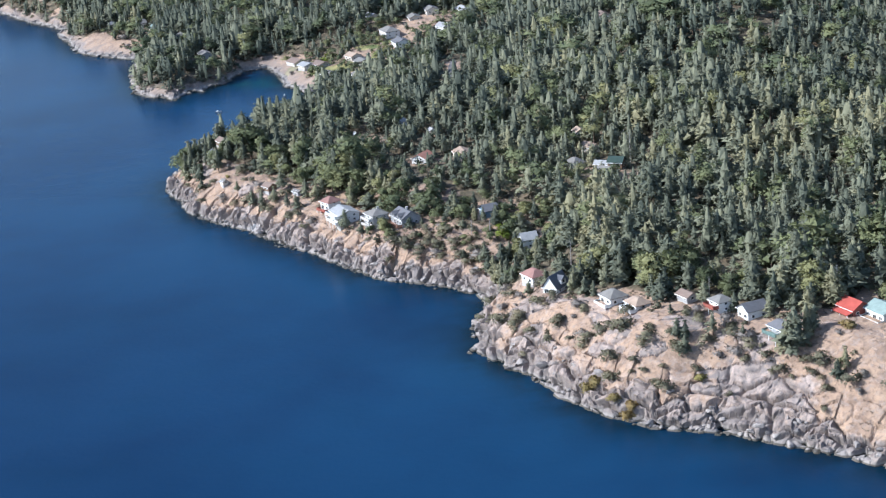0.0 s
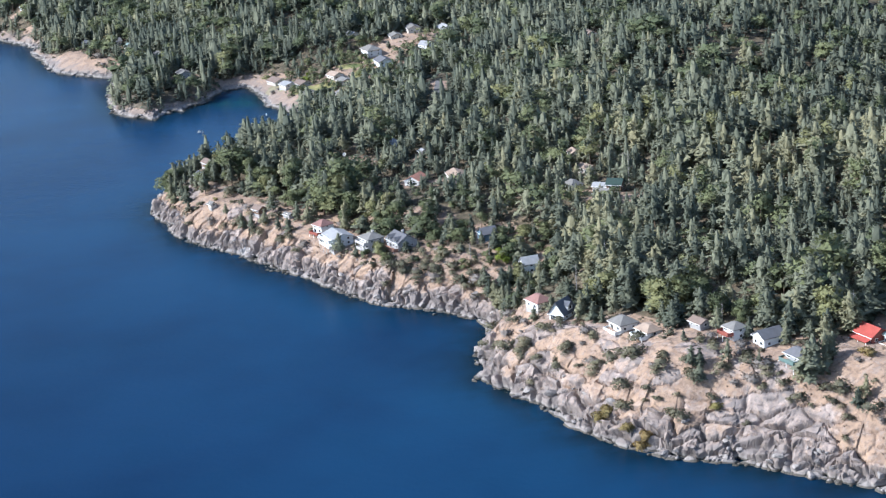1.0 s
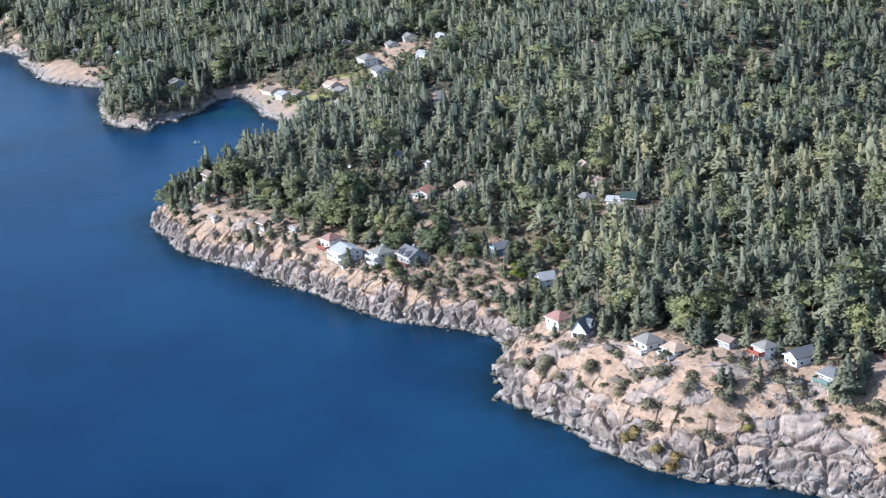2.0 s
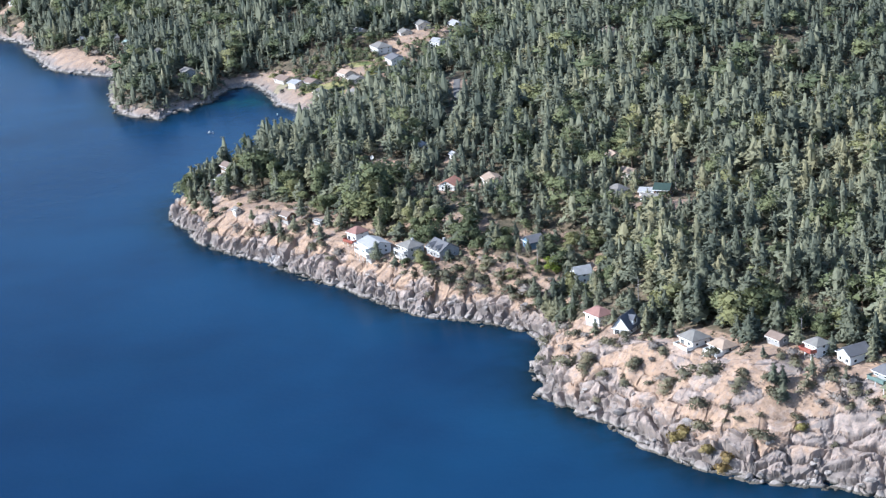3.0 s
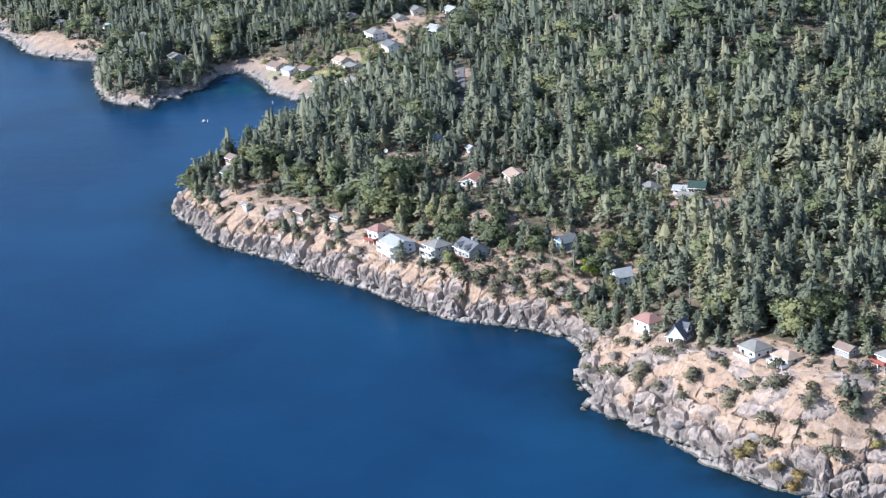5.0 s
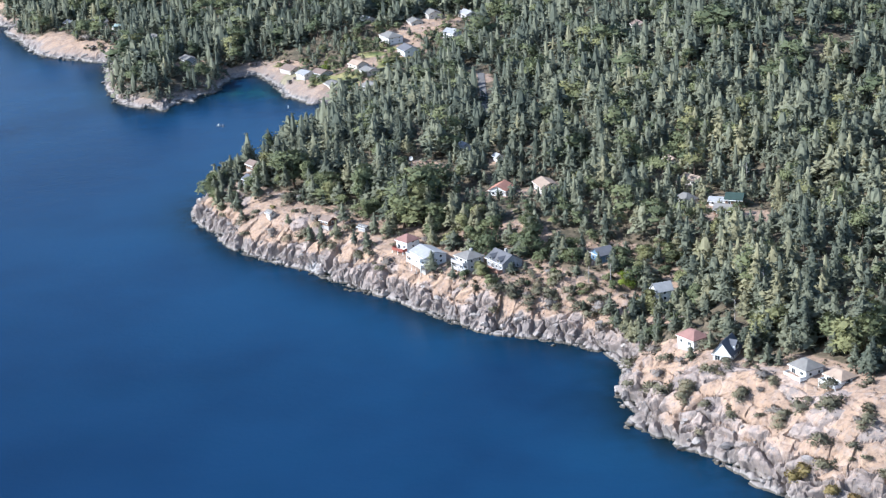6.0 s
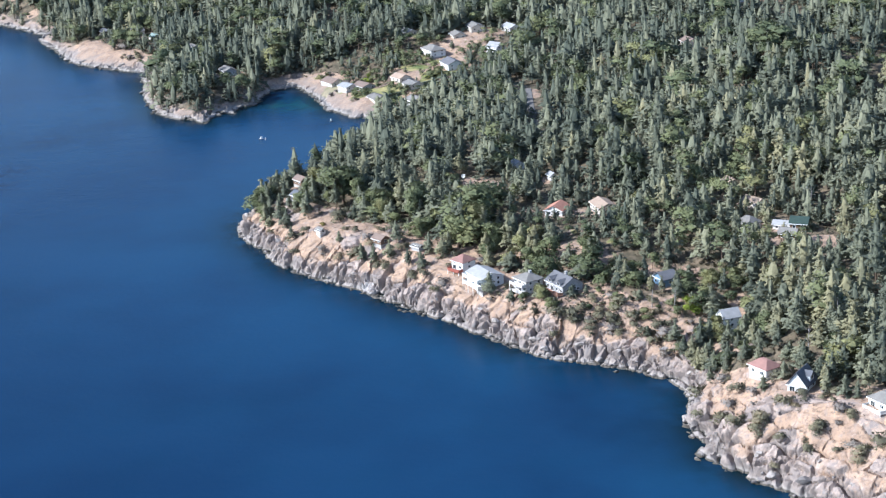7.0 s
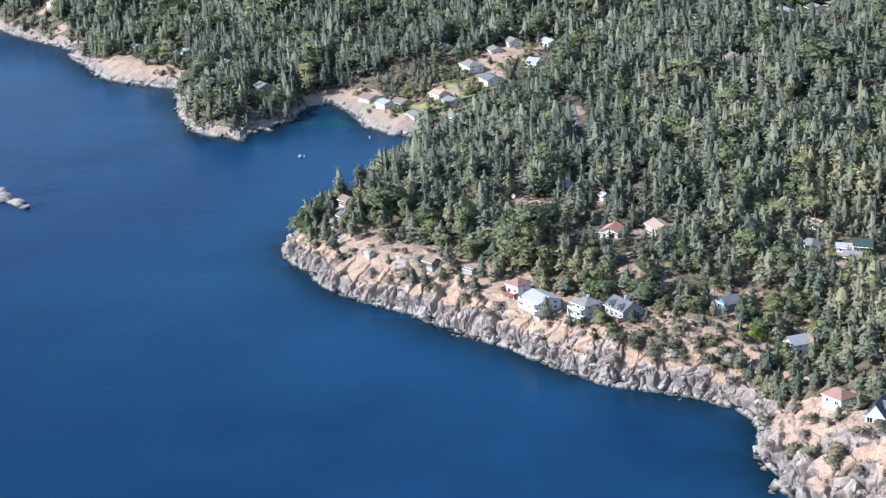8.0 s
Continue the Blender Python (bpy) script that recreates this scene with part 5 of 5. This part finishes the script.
# tufts of dry grass and low brush over the open slopes
bx, by = sown(1.7, 41)
open_slope = (by < 1000) & (bx < 160)
bx, by = bx[open_slope], by[open_slope]
bz, bb, bd, bo, _ = relief(bx, by)
r5 = np.random.default_rng(43)
ok = (bd > 3) & (bd < wood_edge(bx, by) + 2) & (r5.uniform(0, 1, len(bx)) < 0.42 + 0.5 * smooth_noise(bx, by, 9, 111))
bx, by, bz, bo = bx[ok], by[ok], bz[ok], bo[ok]
tuft_v, tuft_f = crown(260, 22, 0.7, 0.0, 3)
tuft_n = outward(tuft_v, len(tuft_f))
size = r5.uniform(0.35, 1.35, len(bx))[:, None]
spin = r5.uniform(0, 6.3, len(bx))[:, None]
pts = np.stack([(tuft_v[:, 0] * np.cos(spin) - tuft_v[:, 1] * np.sin(spin)) * size + bx[:, None],
                (tuft_v[:, 0] * np.sin(spin) + tuft_v[:, 1] * np.cos(spin)) * size + by[:, None], tuft_v[:, 2] * size * 0.8 + (bz + bo)[:, None] - 0.12], -1)
tufts = mesh_object("dry_brush", pts.reshape(-1, 3), (tuft_f[None] + len(tuft_v) * np.arange(len(bx))[:, None, None]).reshape(-1, 3), [BRUSH],
                    attrs={"tint": np.repeat(r5.uniform(0.01, 0.98, len(bx)), len(tuft_v))}, smooth=True, normals=np.tile(tuft_n, (len(bx), 1)))
tagged(tufts, "dry grass tufts and low brown brush on the slopes", "brush", kind="stuff")


def boulder_mesh(seed):
    rg = random.Random(seed)
    bm = bmesh.new()
    bmesh.ops.create_icosphere(bm, subdivisions=2, radius=1.0)
    cuts = [(Vector((rg.gauss(0, 1), rg.gauss(0, 1), rg.gauss(0, 1))).normalized(), rg.uniform(0.5, 0.8)) for _ in range(9)]
    for v in bm.verts:
        for n, d in cuts:
            k = v.co.dot(n)
            if k > d:
                v.co -= n * (k - d)
        v.co *= 1 + rg.uniform(-0.05, 0.05)
    me = bpy.data.meshes.new("boulder")
    bm.to_mesh(me)
    bm.free()
    me.materials.append(STONE)
    return me


ROCKS = [boulder_mesh(i) for i in range(7)]
r3 = random.Random(8)


def boulder(x, y, size, sink=0.35, flat=0.7, label="grey weathered boulder at the water's edge"):
    ob = new("boulder", ROCKS[r3.randrange(7)])
    s = Vector((size * r3.uniform(0.8, 1.4), size * r3.uniform(0.7, 1.1), size * flat * r3.uniform(0.7, 1.1)))
    ob.matrix_basis = Matrix.LocRotScale((x, y, max(height(x, y), -0.5) + s.z * (0.5 - sink)), Euler((r3.uniform(-0.4, 0.4), r3.uniform(-0.4, 0.4), r3.uniform(0, 6.3))), s)
    return tagged(ob, label, "boulder", "boulders along the shore")


line = [Vector(p) for p in NEAR_COAST[3:36]]
lengths = [(b - a).length for a, b in zip(line[:-1], line[1:])]
for n in range(285):
    k = r3.choices(range(len(lengths)), lengths)[0]
    a, b = line[k], line[k + 1]
    way = (b - a).normalized()
    inland = Vector((way.y, -way.x))
    d = -0.8 + 9.5 * r3.random() ** 2.0
    if a.y > 740:
        d *= 0.6
    p = a.lerp(b, r3.random()) + inland * d
    boulder(p.x, p.y, r3.uniform(0.6, 1.7) * (1.3 if r3.random() < 0.15 else 1))
for x, y, s in ((-79, 838.5, 2.0), (-81, 840.5, 1.4), (-6, 752, 1.5), (-8, 754, 1.0), (7, 672, 2.2), (5.5, 668.5, 1.6), (7.5, 687, 2.0), (10, 693, 2.6)):
    boulder(x, y, s)
for x, y, s in ((-304, 1125, 6.5), (-300, 1119, 6.0), (-296, 1111, 6.5), (-292, 1103, 5.5), (-289, 1097, 4.5), (-286, 1091, 3.6), (-309, 1131, 5.5), (-300, 1108, 3.5)):
    boulder(x, y, s, 0.28, 0.46, "low pale rock awash offshore")
r4 = random.Random(12)
line2 = [Vector(p) for p in FAR_COAST[7:26]]
for n in range(70):
    k = r4.randrange(len(line2) - 1)
    a, b = line2[k], line2[k + 1]
    way = (b - a).normalized()
    p = a.lerp(b, r4.random()) + Vector((way.y, -way.x)) * r4.uniform(-1, 6)
    boulder(p.x, p.y, r4.uniform(1.2, 3.0), 0.4, 0.5, "pale rock on the far shore")


def boat(x, y, turn_deg, length, label):
    root = new("boat")
    root.matrix_basis = pose(x, y, 0, 0, 0, turn_deg)
    bm = bmesh.new()
    w = length * 0.17
    rings = []
    for s, k in ((-0.5, 0.9), (-0.2, 1.0), (0.15, 0.95), (0.38, 0.55), (0.5, 0.06)):
        x0 = s * length
        rings.append([bm.verts.new(p) for p in ((x0, -w * k, 0.65), (x0, -w * k * 0.7, -0.15), (x0, w * k * 0.7, -0.15), (x0, w * k, 0.65))])
    for a, b in zip(rings[:-1], rings[1:]):
        for i in range(3):
            bm.faces.new((a[i], b[i], b[i + 1], a[i + 1]))
        bm.faces.new((a[3], b[3], b[0], a[0]))
    bm.faces.new(rings[0])
    bm.faces.new(rings[-1][::-1])
    part("hull", bm, WHITE, root)
    cab = part("cabin", boxes((-0.12 * length, 0.16 * length, -w * 0.6, w * 0.6, 0.655, 1.5)), WHITE, root)
    part("windscreen", boxes((0.16 * length + 0.005, 0.16 * length + 0.04, -w * 0.5, w * 0.5, 0.95, 1.4)), GLASS, cab)
    part("outboard_motor", boxes((-0.5 * length - 0.35, -0.5 * length - 0.005, -0.18, 0.18, 0.1, 1.0)), R_DARK, root)
    return tagged(root, label, "boat", "moored boats")


boat(-138, 1154, 35, 2.8, "small white motorboat moored in the bay")
boat(-135.6, 1152.4, 100, 1.6, "tiny white dinghy tied to a moored boat")
boat(-96.5, 1185, 80, 2.6, "small white boat moored off the beach")


def dish(x, y):
    root = new("satellite_dish")
    root.matrix_basis = pose(x, y, height(x, y))
    part("pole", boxes((-0.08, 0.08, -0.08, 0.08, -0.5, 3.4)), CONCRETE, root)
    bm = bmesh.new()
    rings = []
    for r, z in ((0.05, 0.0), (0.45, 0.06), (0.8, 0.2), (1.05, 0.4)):
        rings.append([bm.verts.new((r * math.cos(a), r * math.sin(a), z)) for a in np.linspace(0, 2 * math.pi, 14, endpoint=False)])
    for a, b in zip(rings[:-1], rings[1:]):
        for i in range(14):
            bm.faces.new((a[i], a[(i + 1) % 14], b[(i + 1) % 14], b[i]))
    bmesh.ops.solidify(bm, geom=bm.faces[:], thickness=0.05)
    bmesh.ops.transform(bm, matrix=pose(0, -0.1, 3.5, 60, 0, -25), verts=bm.verts[:])
    part("reflector", bm, WHITE, root)
    return tagged(root, "white satellite dish on a pole in a clearing", "satellite dish")


dish(-42, 940)


def log(x, y, length, turn_deg, label):
    v, f = stem(length, 0.28, 7, 0.0, 0.0)
    ob = new("driftwood_log", plain_mesh("driftwood_log", v, f, DEADWOOD))
    ob.matrix_basis = pose(x, y, height(x, y) + 0.3, 88, 0, turn_deg)
    return tagged(ob, label, "log", "driftwood logs")


for i in range(16):
    u = i / 15
    x, y = (-108 + 8 * u, 1262 - 44 * u) if i % 2 else (-120 - 12 * u, 1287 - 6 * u)
    log(x + 2.5, y + 1.5, 4 + 3 * ((i * 7) % 5) / 5, 40 + 50 * ((i * 3) % 4), "bleached driftwood log on the beach")


def snag(x, y, tall):
    root = new("dead_tree")
    root.matrix_basis = pose(x, y, height(x, y))
    v, f = stem(tall, 0.26, 6, 0.3)
    part_ob = new("trunk", plain_mesh("trunk", v, f, DEADWOOD))
    part_ob.parent = root
    for k in range(7):
        v, f = stem(tall * 0.16, 0.07, 4, 0.0, 0.0)
        m = Matrix.Translation((0.3 * (0.4 + 0.08 * k), 0, tall * (0.4 + 0.08 * k))) @ pose(0, 0, 0, 65, 0, k * 100)
        v = np.array([m @ Vector(p) for p in v])
        ob = new("branch", plain_mesh("branch", v, f, DEADWOOD))
        ob.parent = root
    return tagged(root, "bare grey dead tree among the firs", "dead tree", "dead trees")


for x, y, h in ((87, 822, 17), (90, 826, 16), (49, 690, 13), (135, 603, 13), (88, 634, 10), (93, 622, 8), (20, 768, 8), (12, 772, 7), (62, 700, 14)):
    snag(x, y, h)
